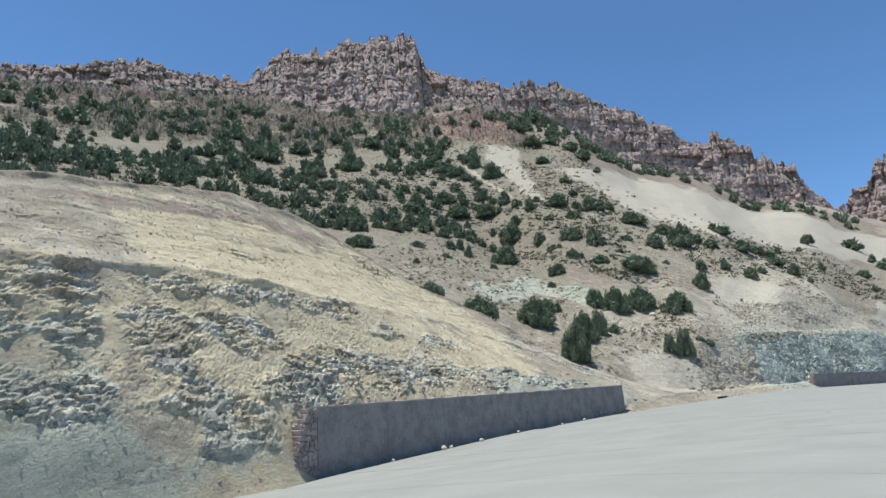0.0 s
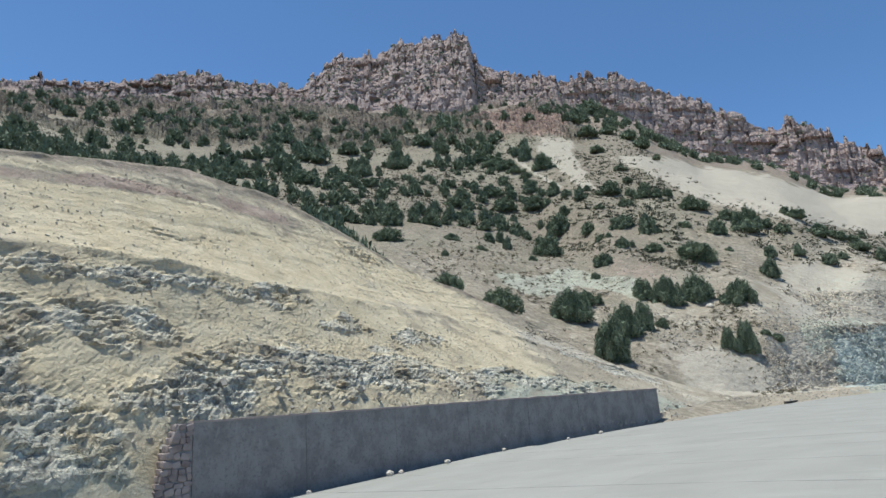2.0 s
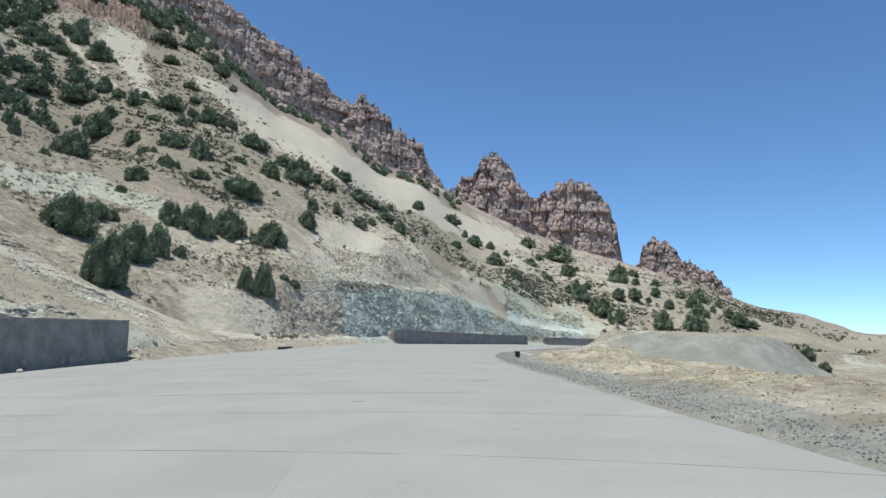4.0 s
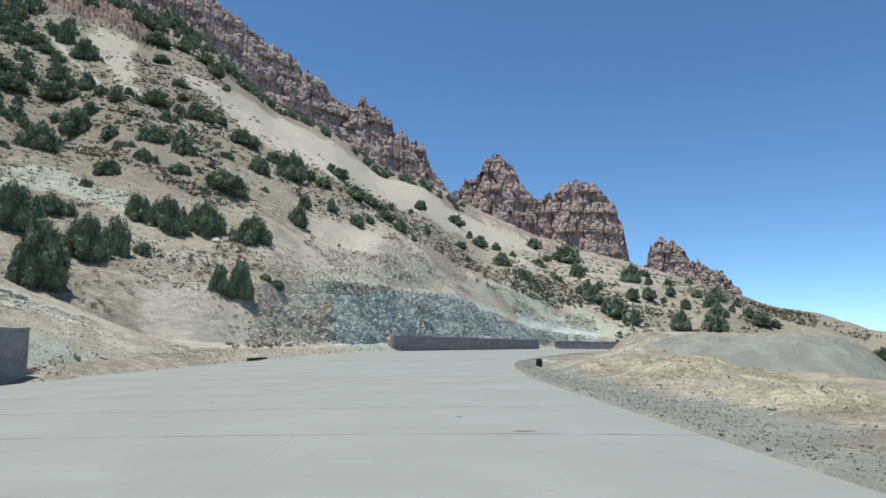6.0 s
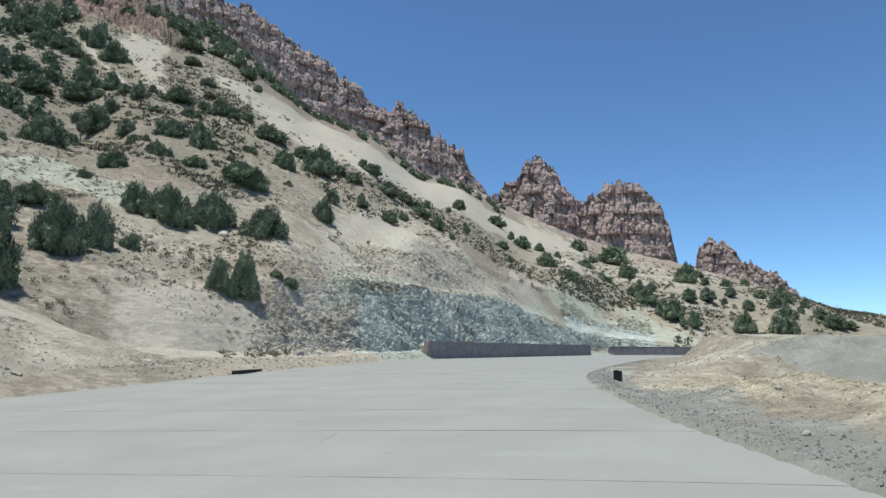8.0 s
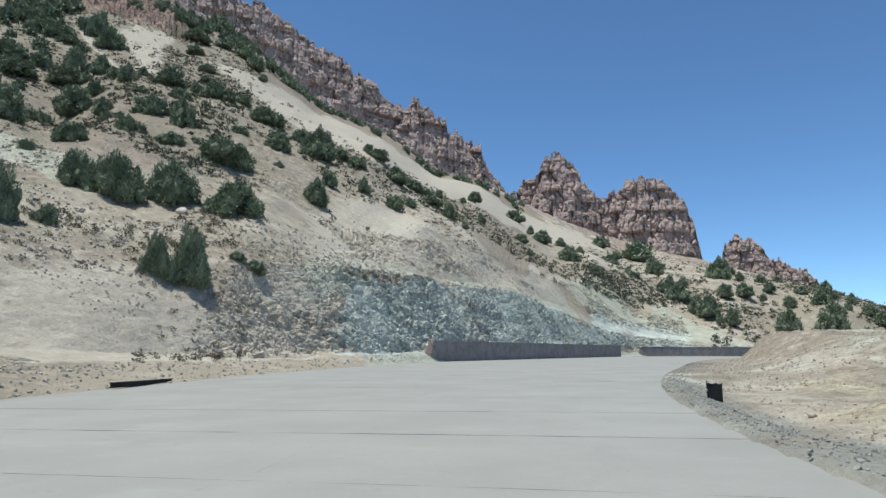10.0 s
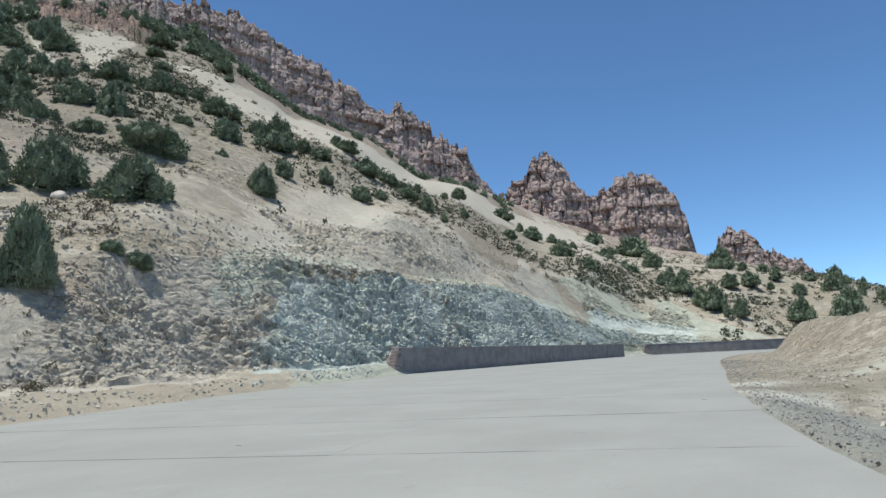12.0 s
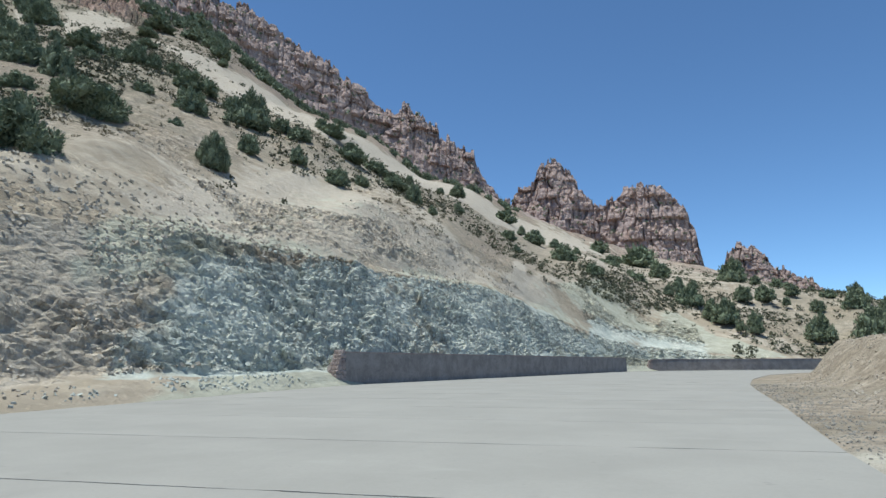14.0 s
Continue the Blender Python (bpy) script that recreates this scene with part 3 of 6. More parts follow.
zones = dict(
    blue=smooth(0.5, 0.75, VV) * (1 - smooth(blue_top - 0.2, blue_top + 0.2, VV)) * smooth(2.2, 3.2, BB) * (1 - west) * (0.85 + 0.35 * n1) + smooth(0.9, 1.4, VV) * (1 - smooth(3.2, 3.7, VV)) * smooth(-5, -2, BB) * (1 - smooth(3.4, 4.2, BB)) * (0.78 + 0.45 * n1),
    green=np.clip(np.maximum(smooth(2.0, 2.4, VV) * (1 - smooth(cut_top - 0.2, cut_top + 0.1, VV)) * smooth(-9, -7, BB) * (1 - smooth(20, 25, BB)) * (0.7 + 0.5 * n1 + 0.35 * n2) * (1 - 0.6 * smooth(2.7, 3.2, VV) * smooth(4, 7, BB)), 0.7 * smooth(1.2, 1.8, VV) * (1 - smooth(2.4, 2.8, VV)) * smooth(16, 20, BB) * (1 - smooth(22, 24, BB)))
                  + 0.8 * (1 - smooth(0.6, 0.9, VV)) * (1 - smooth(17, 20, BB)) + 0.9 * smooth(-9, -7, BB) * (1 - smooth(6, 8, BB)) * (1 - smooth(1.8, 2.2, VV)) + 0.95 * np.exp(-(((VV - np.interp(BB, [36, 38.5, 42.5, 46, 52], [3.3, 3.1, 2.7, 2.55, 2.5])) / 0.17) ** 4)) * smooth(35, 38, BB) * (1 - smooth(50, 54, BB)), 0, 1),
    scree=np.clip(smooth(low_edge - 0.06, low_edge + 0.06, VV) * (1 - smooth(top_edge - 0.05, top_edge + 0.05, VV)) * smooth(1, 4, BB) * (1 - smooth(34, 36, BB)) + chute + 0.95 * smooth(0.45, 0.8, VV) * (1 - smooth(1.8, 2.4, VV)) * smooth(18.5, 21, BB) * (1 - 0.7 * smooth(32, 40, BB)) * (0.9 + 0.35 * n1) * (1 - 0.9 * brown) + 0.7 * smooth(2.5, 3.0, VV) * (1 - smooth(cut_top, cut_top + 0.3, VV)) * smooth(3, 6, BB) * (1 - smooth(22, 26, BB)) * (0.85 + 0.5 * n1) + 0.55 * smooth(cut_top, cut_top + 0.3, VV) * smooth(-12, -8, BB) * (1 - smooth(3, 7, BB)) * (0.8 + 0.5 * n1), 0, 1),
    pink=np.clip(smooth(5.1, 5.4, VV) * smooth(35.5, 38, BB) * (1 - smooth(47, 52, BB)) + smooth(2.6, 3.8, VV) * smooth(28, 36, BB) * (0.62 + 0.5 * n2) + 0.9 * smooth(top_edge, top_edge + 0.1, VV) * (BB < 37) + 0.2 * west * smooth(0.5, 0.9, VV) * (1 - smooth(2.2, 2.7, VV)) * (1 - smooth(31, 36, BB)) * (0.7 + 0.7 * n1) + 0.72 * brown + 0.8 * np.exp(-(((VV - cut_top + 0.2) / 0.14) ** 2)) * smooth(-2, 0, BB) * (1 - smooth(12, 14, BB)) * (0.75 + 0.6 * n1) + 0.5 * np.exp(-(((BB - 9.5) / 2.5) ** 2)) * smooth(3.8, 4.2, VV) * (1 - smooth(4.8, 5.1, VV)), 0, 1),
    cliff=smooth(5.8, 6.0, VV) * smooth(-2, 3, BB) * (0.7 + 0.5 * n2),
    yellow=0.3 * smooth(2.2, 2.5, VV) * (1 - smooth(3.0, 3.3, VV)) * smooth(8, 12, BB) * (1 - smooth(24, 28, BB)),
    rocky=np.clip(cut * 0.85 + 0.7 * upper_cut + 0.8 * crag + (0.1 + 0.45 * smooth(-0.1, 0.35, fbm(P3 / 9, 3, 52))) * smooth(1.0, 2.4, VV).ravel() * (zones_scree < 0.4).ravel(), 0, 1).reshape(VV.shape),
    grass=np.clip(smooth(2.6, 3.4, VV) * (1 - smooth(5.3, 5.7, VV)) * smooth(27, 33, BB) + 0.7 * (1 - smooth(-11, -7, BB)), 0, 1),
    red=smooth(5.15, 5.3, VV) * (1 - smooth(5.75, 5.95, VV)) * smooth(36.5, 38, BB) * (1 - smooth(44, 47, BB)) * (0.9 + 0.5 * n1),
    bare_face=np.clip((1 - smooth(2.0, 2.5, VV)) * (1 - smooth(28, 33, BB)) + 0.95 * smooth(1.8, 2.1, VV) * (1 - smooth(cut_top, cut_top + 0.3, VV)) * (1 - smooth(24, 28, BB)) + 0.75 * smooth(1.9, 2.3, VV) * (1 - smooth(3.3, 3.9, VV)) * smooth(18, 22, BB) * (1 - smooth(36, 42, BB)) + 0.45 * smooth(2.5, 3.5, VV) * (1 - smooth(4, 8, BB)), 0, 1),
)
hillside = tagged(sheet("hillside", HX, HY, HZ, M_HILL, zones, sharp=cut + upper_cut + crag), "steep tan mountainside with rock cuts, scree and junipers", "hillside", kind="structure")

# ---- rock cliffs along the crest ----
LEDGE_SHRUBS = []


def cliff(name, label, radius, tops, feet, seed, depth=40.0, step=0.07, rows=92, slope=0.42, bedded=0.55):
    """A bedded, jointed rock wall standing on the slope: tops and feet are heights by bearing."""
    tb, tz = np.array(tops, float).T
    fb, fz = np.array(feet, float).T
    bear = np.arange(tb.min(), tb.max() + step / 2, step)
    order = np.argsort(tb)
    top = np.interp(bear, tb[order], tz[order])
    order = np.argsort(fb)
    foot = np.interp(bear, fb[order], fz[order]) - 45
    rad = np.interp(bear, [tb.min(), tb.max()], radius) if isinstance(radius, tuple) else np.full(len(bear), float(radius))
    v = np.r_[np.linspace(0, 1, rows), np.linspace(1.06, 1.6, 10)]
    VV, BB = np.meshgrid(v, bear, indexing="ij")
    up = np.minimum(VV, 1.0)
    arc = np.radians(bear) * rad
    zero = 0 * bear
    _, _, two, joint, _, _ = blocks(arc, zero, 9.0, 50.0, seed + 40)
    _, _, fine, cleft, _, _ = blocks(arc, zero, 3.4, 50.0, seed + 41)
    jag = (two - 0.55) * 9 - 2.5 * joint + (fine - 0.5) * 3.4 - 1.0 * cleft + 3.0 * smooth(0.9, 0.97, fine) + fbm(rows3(bear * 7, zero + seed, zero), 3, seed + 9) * 1.5
    height = top - foot
    Z = foot + (height + jag * smooth(4, 30, height)) * up
    back = np.maximum(VV - 1, 0)
    Z = Z - back * height * 1.1
    lean = (slope * up**1.15) * height
    R = rad + lean - slope * height + back * depth * 1.3
    P = rows3(-np.sin(np.radians(BB)) * R, np.cos(np.radians(BB)) * R, Z)
    S = (np.radians(BB) * rad).ravel() + 3.0 * fbm(P / 22, 3, seed + 31)
    H = Z.ravel() + 2.5 * fbm(P / 26, 3, seed + 32)
    s1, one1, two1, j1, p1, f1 = blocks(S, H, 21.0, 15.0, seed)
    s2, one2, two2, j2, p2, f2 = blocks(S, H, 7.5, 6.2, seed + 11)
    s3, one3, two3, j3, p3, f3 = blocks(S, H, 3.0, 2.6, seed + 12)
    shove = (s1 - 0.5) * bedded * 3.6 + (two1 - 0.5) * 7.0 + (one1 - 0.5) * 4.0 - 3.0 * j1 - 0.4 * p1 + (s2 - 0.5) * bedded * 1.4 + (one2 - 0.5) * 3.4 - 1.3 * j2 - 0.3 * p2 + (one3 - 0.5) * 1.1 - 0.5 * j3 - 0.2 * p3
    shove += fbm(P / 5, 3, seed + 50) * 0.9 + fbm(P / 16, 3, seed + 51) * 3.0 + 1
    shove *= (smooth(0, 0.12, VV) * smooth(0, 12, np.broadcast_to(height, VV.shape))).ravel()
    R = R - shove.reshape(R.shape)
    X, Y = -np.sin(np.radians(BB)) * R, np.cos(np.radians(BB)) * R
    ones = np.ones(X.shape)
    pick = np.random.RandomState(seed)
    for _ in range(int(len(bear) * 1.1)):
        a, b = pick.randint(int(rows * 0.3), int(rows * 0.99)), pick.randint(0, len(bear))
        if height[b] > 20 and pick.rand() < 1.25 - 0.95 * a / rows:
            LEDGE_SHRUBS.append((X[a, b], Y[a, b], Z[a, b], pick.uniform(1.2, 3.2)))
    zones = dict(cliff=ones, rocky=0.4 * ones, grey=0 * ones, pink=0 * ones, scree=0 * ones, green=0 * ones, blue=0 * ones, yellow=0 * ones)
    return tagged(sheet(name, X, Y, Z, M_CLIFF, zones, False), label, "cliff", kind="structure")


cliff("cliff_mesa", "low reddish brown rock rim along the crest", 650,
      [(104, 296), (96, 305), (94.4, 299), (91.7, 308), (87.5, 307), (84.4, 323), (78.2, 335), (75.6, 346), (72.5, 359), (68.1, 357), (63.7, 356), (61, 356)],
      [(104, 270), (96, 280), (87, 284), (78, 310), (70, 330), (61, 330)], 5, slope=0.7, bedded=0.5)
cliff("cliff_peak", "tall broken reddish brown rock peak", 650,
      [(64, 335), (62.3, 355), (61.7, 366), (60.2, 384), (58.4, 400), (56.7, 393), (54.9, 399), (52.5, 418), (49.1, 422), (45.9, 420), (45.3, 392), (43.3, 372), (40.1, 365), (37.4, 360), (36.2, 310)],
      [(64, 325), (59, 325), (54, 315), (49, 315), (46, 322), (40.7, 305), (36.2, 288)], 6, slope=0.62, bedded=0.45)
cliff("cliff_ridge", "long brown rock ridge descending along the skyline", (800, 690),
      [(9.0, 186), (9.3, 190), (10.4, 204), (11.4, 218), (12.0, 249), (13.5, 255), (15.6, 276), (17.7, 299), (18.7, 292), (20.3, 297), (22.9, 321), (26, 348), (29.6, 362), (31.4, 382), (35, 380), (37.6, 374), (38.6, 318)],
      [(9, 176), (12.4, 202), (15.5, 212), (18.6, 238), (20.7, 255), (25.8, 270), (30.7, 275), (34, 282), (38.6, 290)], 7)
cliff("rock_tower_group", "pair of jagged brown rock towers on the ridge", 900,
      [(9.2, 196), (8.7, 229), (8.0, 235), (7.0, 237), (6.6, 258), (5.7, 268), (4.9, 270), (3.9, 253), (3.4, 232), (1.7, 203), (0.2, 214), (-0.4, 227), (-3.2, 226), (-4.7, 199), (-5.6, 167), (-6.2, 104)],
      [(9.2, 196), (5.2, 166), (0.2, 136), (-2.7, 128), (-6.2, 104)], 8, step=0.05, slope=0.3)
cliff("rock_spire", "small pointed rock spire with a stepped shoulder", 990,
      [(-6.9, 112), (-7.5, 124), (-8.0, 153), (-8.7, 159), (-9.8, 152), (-11.1, 126), (-13.4, 104), (-14.2, 92), (-14.8, 76)],
      [(-6.9, 110), (-9, 112), (-12, 98), (-14.8, 74)], 9, step=0.05, slope=0.3)

# ---- earth spur cut back in two steps beside the road ----
SPUR_Y = [-62, -45, -30, -19, -12, -5, 5, 14, 22, 30, 38, 46, 56]
SPUR_BENCH_D = [5.5, 6.2, 7.2, 9.4, 10.3, 11.5, 13.8, 16.2, 16.4, 15, 12.5, 9, 5]
SPUR_BENCH_Z = [10, 10.8, 11.6, 12.3, 12.0, 11.3, 11.2, 11.0, 10.0, 8.0, 5.6, 3.0, 0.6]
SPUR_CREST_D = [16, 17.5, 19.5, 22.5, 25, 28.5, 30.5, 30.5, 29, 26, 22.5, 17, 9]
SPUR_CREST_Z = [17, 18.8, 20.8, 22.6, 24.4, 26.2, 25.8, 22.6, 18.6, 15.8, 11.6, 6.2, 1.2]
sy = np.arange(-62, 56.01, 0.2)
sv = np.concatenate([np.arange(0, 1, 1 / 90), np.arange(1, 2, 1 / 70), np.linspace(2, 3, 25)])
VV, SS = np.meshgrid(sv, sy, indexing="ij")
w = np.hanning(31) / np.hanning(31).sum()


def along(table):
    t = np.interp(sy, SPUR_Y, table)
    return np.convolve(np.r_[np.repeat(t[0], 15), t, np.repeat(t[-1], 15)], w, "valid")


bd, bz, cd, cz = (along(t) for t in (SPUR_BENCH_D, SPUR_BENCH_Z, SPUR_CREST_D, SPUR_CREST_Z))
foot_d, foot_z = np.interp(sy, [-62, -18, -13, 56], [-1.6, -1.6, 0.6, 0.6]), road_z(-29.0, sy) - 0.25
f1, f2, f3 = np.clip(VV, 0, 1), np.clip(VV - 1, 0, 1), np.clip(VV - 2, 0, 1)
prof = 0.1 * smooth(0, 0.35, f1) + 0.9 * f1**1.02
D = foot_d + (bd - foot_d) * f1 + (cd - bd) * f2 + 30 * f3
Z = foot_z + (bz - foot_z) * prof + (cz - bz) * (0.12 * f2 + 0.88 * f2**1.25) - 6 * f3 - 6 * f3 * smooth(20, 40, SS)
X, Y = -29.6 - D, SS + 0 * D
P = rows3(X, Y, Z)
PL = P + np.stack([fbm(P / 5 + 31 * k, 3, 170 + k) for k in range(3)], 1) * 1.6
patch = fbm(PL * (0.11, 0.075, 0.2), 4, 17)
on_face = (smooth(0.04, 0.2, f1) * (1 - smooth(1.0, 1.12, VV))).ravel()
# rock ledges standing out of the sand: place along the road, height, half length, half height
LEDGES = [(-30, 10, 2.8, 1.6), (-29, 8, 1.3, 2), (-33.5, 8.4, 1.6, 1.6), (-30.5, 3.2, 2.6, 1), (-39, 7, 2.4, 2.2), (-41, 3, 3, 1.2), (-22.7, 6.7, 2.1, 1.6), (-16.5, 7, 2.5, 1.2), (-4.9, 10.3, 2.8, 0.9)]
LEDGES += [(-9, 4.1, 3.6, 1.2), (-14, 3, 3.4, 1.3), (-20.3, 0.6, 2.3, 1.9), (-21.6, 2, 1.5, 1.5), (-18, 10.8, 4, 0.7), (-11.4, 10.8, 3, 0.6), (-3, 4, 4, 1.2), (3.5, 4, 4, 1.2), (10, 3.9, 4, 1.1), (16, 3.6, 3.6, 1), (22, 3.2, 3, 1), (27.5, 2.6, 2.6, 0.8), (2, 8.6, 2.6, 0.7), (9, 7.6, 3, 0.7)]
rough = np.zeros(len(P))
wobble = fbm(PL * 0.45, 4, 17)
for ly, lz, hy, hz in LEDGES:
    far_off = np.hypot((PL[:, 1] - ly) / (1.35 * hy), (PL[:, 2] - lz) / (1.25 * hz)) + 0.7 * wobble
    rough = np.maximum(rough, 1 - smooth(0.7, 1.15, far_off))
rough = np.maximum(rough, 0.45 * smooth(0.12, 0.4, patch)) * on_face
upper_rough = smooth(0.12, 0.45, fbm(PL * (0.1, 0.06, 0.3), 3, 18)) * (smooth(1.1, 1.3, VV) * (1 - smooth(1.8, 1.95, VV))).ravel()
end = 1 - smooth(34, 56, SS.ravel())
rockface = broken_rock(P * (1, 0.55, 1.5), 13, 0.62)
grit = broken_rock(P, 19, 0.32)
push = (rough * (rockface * 0.21 + 0.1) + upper_rough * rockface * 0.25) * end + grit * (0.035 + 0.11 * rough + 0.085 * on_face * smooth(-0.3, 0.2, patch)) * smooth(0.1, 0.35, VV).ravel() + fbm(P / 5, 3, 19) * 0.35 * smooth(0, 0.3, VV).ravel()
lip = np.exp(-(((VV - 0.985) / 0.03) ** 2)) + np.exp(-(((VV - 1.975) / 0.025) ** 2))
push = push + lip.ravel() * (0.16 + 0.3 * vnoise(P / 1.6, 24)) * end
terrace = fbm(np.stack([0 * P[:, 0], P[:, 1] * 0.16, P[:, 2] * 1.5], 1), 4, 27, True) * 0.22 * (smooth(1.05, 1.2, VV) * (1 - smooth(1.9, 2, VV))).ravel()
rake = terrace + fbm(np.stack([0 * P[:, 0], P[:, 1] * 0.9, P[:, 2] * 0.12], 1), 3, 23, True) * 0.16 * (smooth(1.03, 1.2, VV) * (1 - smooth(1.85, 2, VV))).ravel()
X = X + (push + rake).reshape(X.shape)
Z = Z + (push * 0.3 + fbm(P / 6, 3, 25) * 0.3 * smooth(0.2, 1, VV).ravel()).reshape(X.shape)
wide = vnoise(PL * (0.06, 0.05, 0.1), 29)
low_grey = (smooth(0.05, 0.4, wide) + 0.5 * smooth(-8, 4, P[:, 1]) * (1 - smooth(3, 7, P[:, 2]))).clip(0, 1)
band = smooth(1.7, 1.74, VV) * (1 - smooth(1.8, 1.86, VV)) * smooth(-0.5, 0.1, vnoise(PL * 0.16, 36)).reshape(VV.shape) * smooth(-34, -24, SS) * (1 - smooth(0, 10, SS))
zones = dict(
    rocky=np.clip(rough * 0.75 + 0.5 * upper_rough + 0.15 * (VV > 1.05).ravel() + 0.35 * on_face * smooth(-0.2, 0.3, patch), 0, 1).reshape(X.shape),
    blue=0.15 * (smooth(0.4, 0.9, rough) * low_grey).reshape(X.shape), grey=np.clip(smooth(0.3, 0.9, rough) * 0.5 + 0.45 * smooth(0.05, 0.4, patch) * on_face, 0, 0.6).reshape(X.shape),
    green=np.clip((smooth(-0.1, 0.4, vnoise(PL * 0.06, 33)) * 0.55 + 0.3 * rough).reshape(X.shape) * (1 - smooth(0.95, 1.2, VV)) + (1 - smooth(0.08, 0.4, VV)) * 0.4, 0, 1),
    yellow=(0.5 + 0.35 * vnoise(PL * 0.07, 35)).reshape(X.shape) * (1 + 0.2 * smooth(1.0, 1.2, VV) - 0.5 * smooth(1.85, 2.0, VV)) * (1 - band) * (1 - 0.8 * smooth(20, 36, SS)) + 0.05,
    scree=(0.5 * smooth(1.0, 1.1, VV) * (1 - smooth(1.35, 1.6, VV))) * smooth(-0.6, 0.3, wide).reshape(X.shape) * 1.5,
    pink=smooth(1.86, 1.95, VV) * 0.5 + band, cliff=np.clip(lip * 0.15, 0, 0.6), bare_face=1 - smooth(1.85, 2.0, VV))
SPX, SPY, SPZ = X, Y, Z
tagged(sheet("earth_spur", X, Y, Z, M_HILL, zones, sharp=np.clip(rough + upper_rough + 1.0 * (VV < 0.97).ravel(), 0, 1)), "yellowish earth spur cut back in two rough steps", "earth bank", kind="structure")


def spur_at(x, y):
    d = -29.6 - x
    b0, z0 = np.interp(y, SPUR_Y, SPUR_BENCH_D), np.interp(y, SPUR_Y, SPUR_BENCH_Z)
    b1, z1 = np.interp(y, SPUR_Y, SPUR_CREST_D), np.interp(y, SPUR_Y, SPUR_CREST_Z)
    return np.interp(d, [0.4, b0, b1, b1 + 30], [-1, z0, z1, z1 - 8]) if -62 < y < 56 and d > 0 else -99.0


def ground_z(x, y):
    return max(float(hill_at(x, y)[0]), float(spur_at(x, y)))


HEAPS = [(5.4, 26.0, 2.1, 0.8), (2.3, 32.0, 1.5, 0.4), (9.0, 27.0, 2.6, 0.35), (6.9, 15.0, 1.8, 0.3), (8.2, 6.0, 2.0, 0.35), (4.2, 38.0, 1.8, 0.45), (6.6, 36.0, 2.2, 0.4), (2.6, 46.5, 1.5, 0.35), (16.5, 4.0, 8.0, 0.45), (5.5, 60.0, 2.4, 0.4), (13.5, 31.0, 3.0, 0.5)]


# ---- ground sheet to the horizon, with the turnout, berms and spoil mound ----
def low_ground(x, y):
    edge = np.interp(y, RIGHT[:, 1], RIGHT[:, 0])
    off = x - edge
    p = rows3(x, y, 0 * x)
    z = -0.02 - 0.5 * smooth(0.5, 2.4, off) * smooth(34, 44, y) * (1 - smooth(60, 72, y))
    near = smooth(0.6, 3.5, off) * (1 - smooth(150, 190, y))
    berm = np.exp(-((off - 5.8 - 0.8 * np.sin(y * 0.13)) / 2.0) ** 2) * (0.45 + 0.5 * vnoise(rows3(x / 5, y / 6, 0 * x), 51).reshape(x.shape)) * smooth(-15, -5, y) * (1 - smooth(46, 56, y))
    z = z + near * 0.05 + np.clip(berm, 0, 2) * 0.4
    for hx, hy, hr, hh in HEAPS:
        z = z + hh * np.exp(-(((x - hx) / hr) ** 2 + ((y - hy) / (1.5 * hr)) ** 2) ** 1.4) * (1 + 0.35 * vnoise(rows3(x / 1.8, y / 1.8, 0 * x), 59).reshape(x.shape))
    dip = smooth(7, 26, off) * smooth(-10, 62, y) * (1 - smooth(225, 260, y))
    z = z - dip * (1.9 + 1.2 * smooth(62, 100, y))
    front = 61 + 1.2 * np.sin(x * 0.21) + 0.35 * np.maximum(x - 26, 0)
    side = smooth(np.interp(y, [60, 100, 130], [4, 4.5, 4]), np.interp(y, [60, 80, 100, 130], [17, 14, 11, 8.5]), off)
    mound = np.clip((y - front) / (3 + 3.5 * side), 0, 1) * side * (1 - smooth(215, 235, y)) * (1 - smooth(28, 37, x - 0.12 * (y - 66)))
    top = np.interp(y, [60, 75, 100, 130, 170], [2.5, 2.6, 3.1, 3.8, 4.3]) + 0.25 * vnoise(rows3(x / 9, y / 9, 0 * x), 53).reshape(x.shape)
    z = z + mound * (top - z)
    z = z + mound * fbm(p / 2.6, 4, 58).reshape(x.shape) * 0.22
    z = z + smooth(2, 10, off) * fbm(p / 4.5, 4, 55).reshape(x.shape) * 0.22
    lumpy = np.exp(-((off - 6) / 3.2) ** 2) * smooth(-15, -5, y) * (1 - smooth(48, 58, y))
    z = z + lumpy * (broken_rock(p * (1, 1, 0) + (0, 0, 3), 56, 0.5) * 0.16).reshape(x.shape)
    z = z + smooth(0.4, 2, off) * fbm(p / 1.3, 3, 57).reshape(x.shape) * 0.07
    z = np.where(off < 0.04, np.minimum(road_z(x, y), 0) - np.where(off < -1.2, 0.3, 0.05), z)
    away = smooth(60, 200, np.hypot(x - 20, y - 60) - 120)
    return z - away * 2.0


gx = np.concatenate([-np.geomspace(3000, 62, 22), np.arange(-60, -6, 3.0), np.arange(-6, 18, 0.2), np.arange(18, 40, 0.45), np.geomspace(40.5, 150, 60), np.geomspace(160, 4000, 24)])
gy = np.concatenate([-np.geomspace(3000, 82, 22), np.arange(-80, -20, 2.5), np.arange(-20, 62, 0.25), np.arange(62, 90, 0.5), np.arange(90, 240, 1.2), np.geomspace(242, 4000, 30)])
GX, GY = np.meshgrid(gx, gy, indexing="ij")
GZ2 = low_ground(GX, GY)
edge = np.interp(GY, RIGHT[:, 1], RIGHT[:, 0])
pz = vnoise(rows3(GX / 9, GY / 9, 0 * GX), 61).reshape(GX.shape)
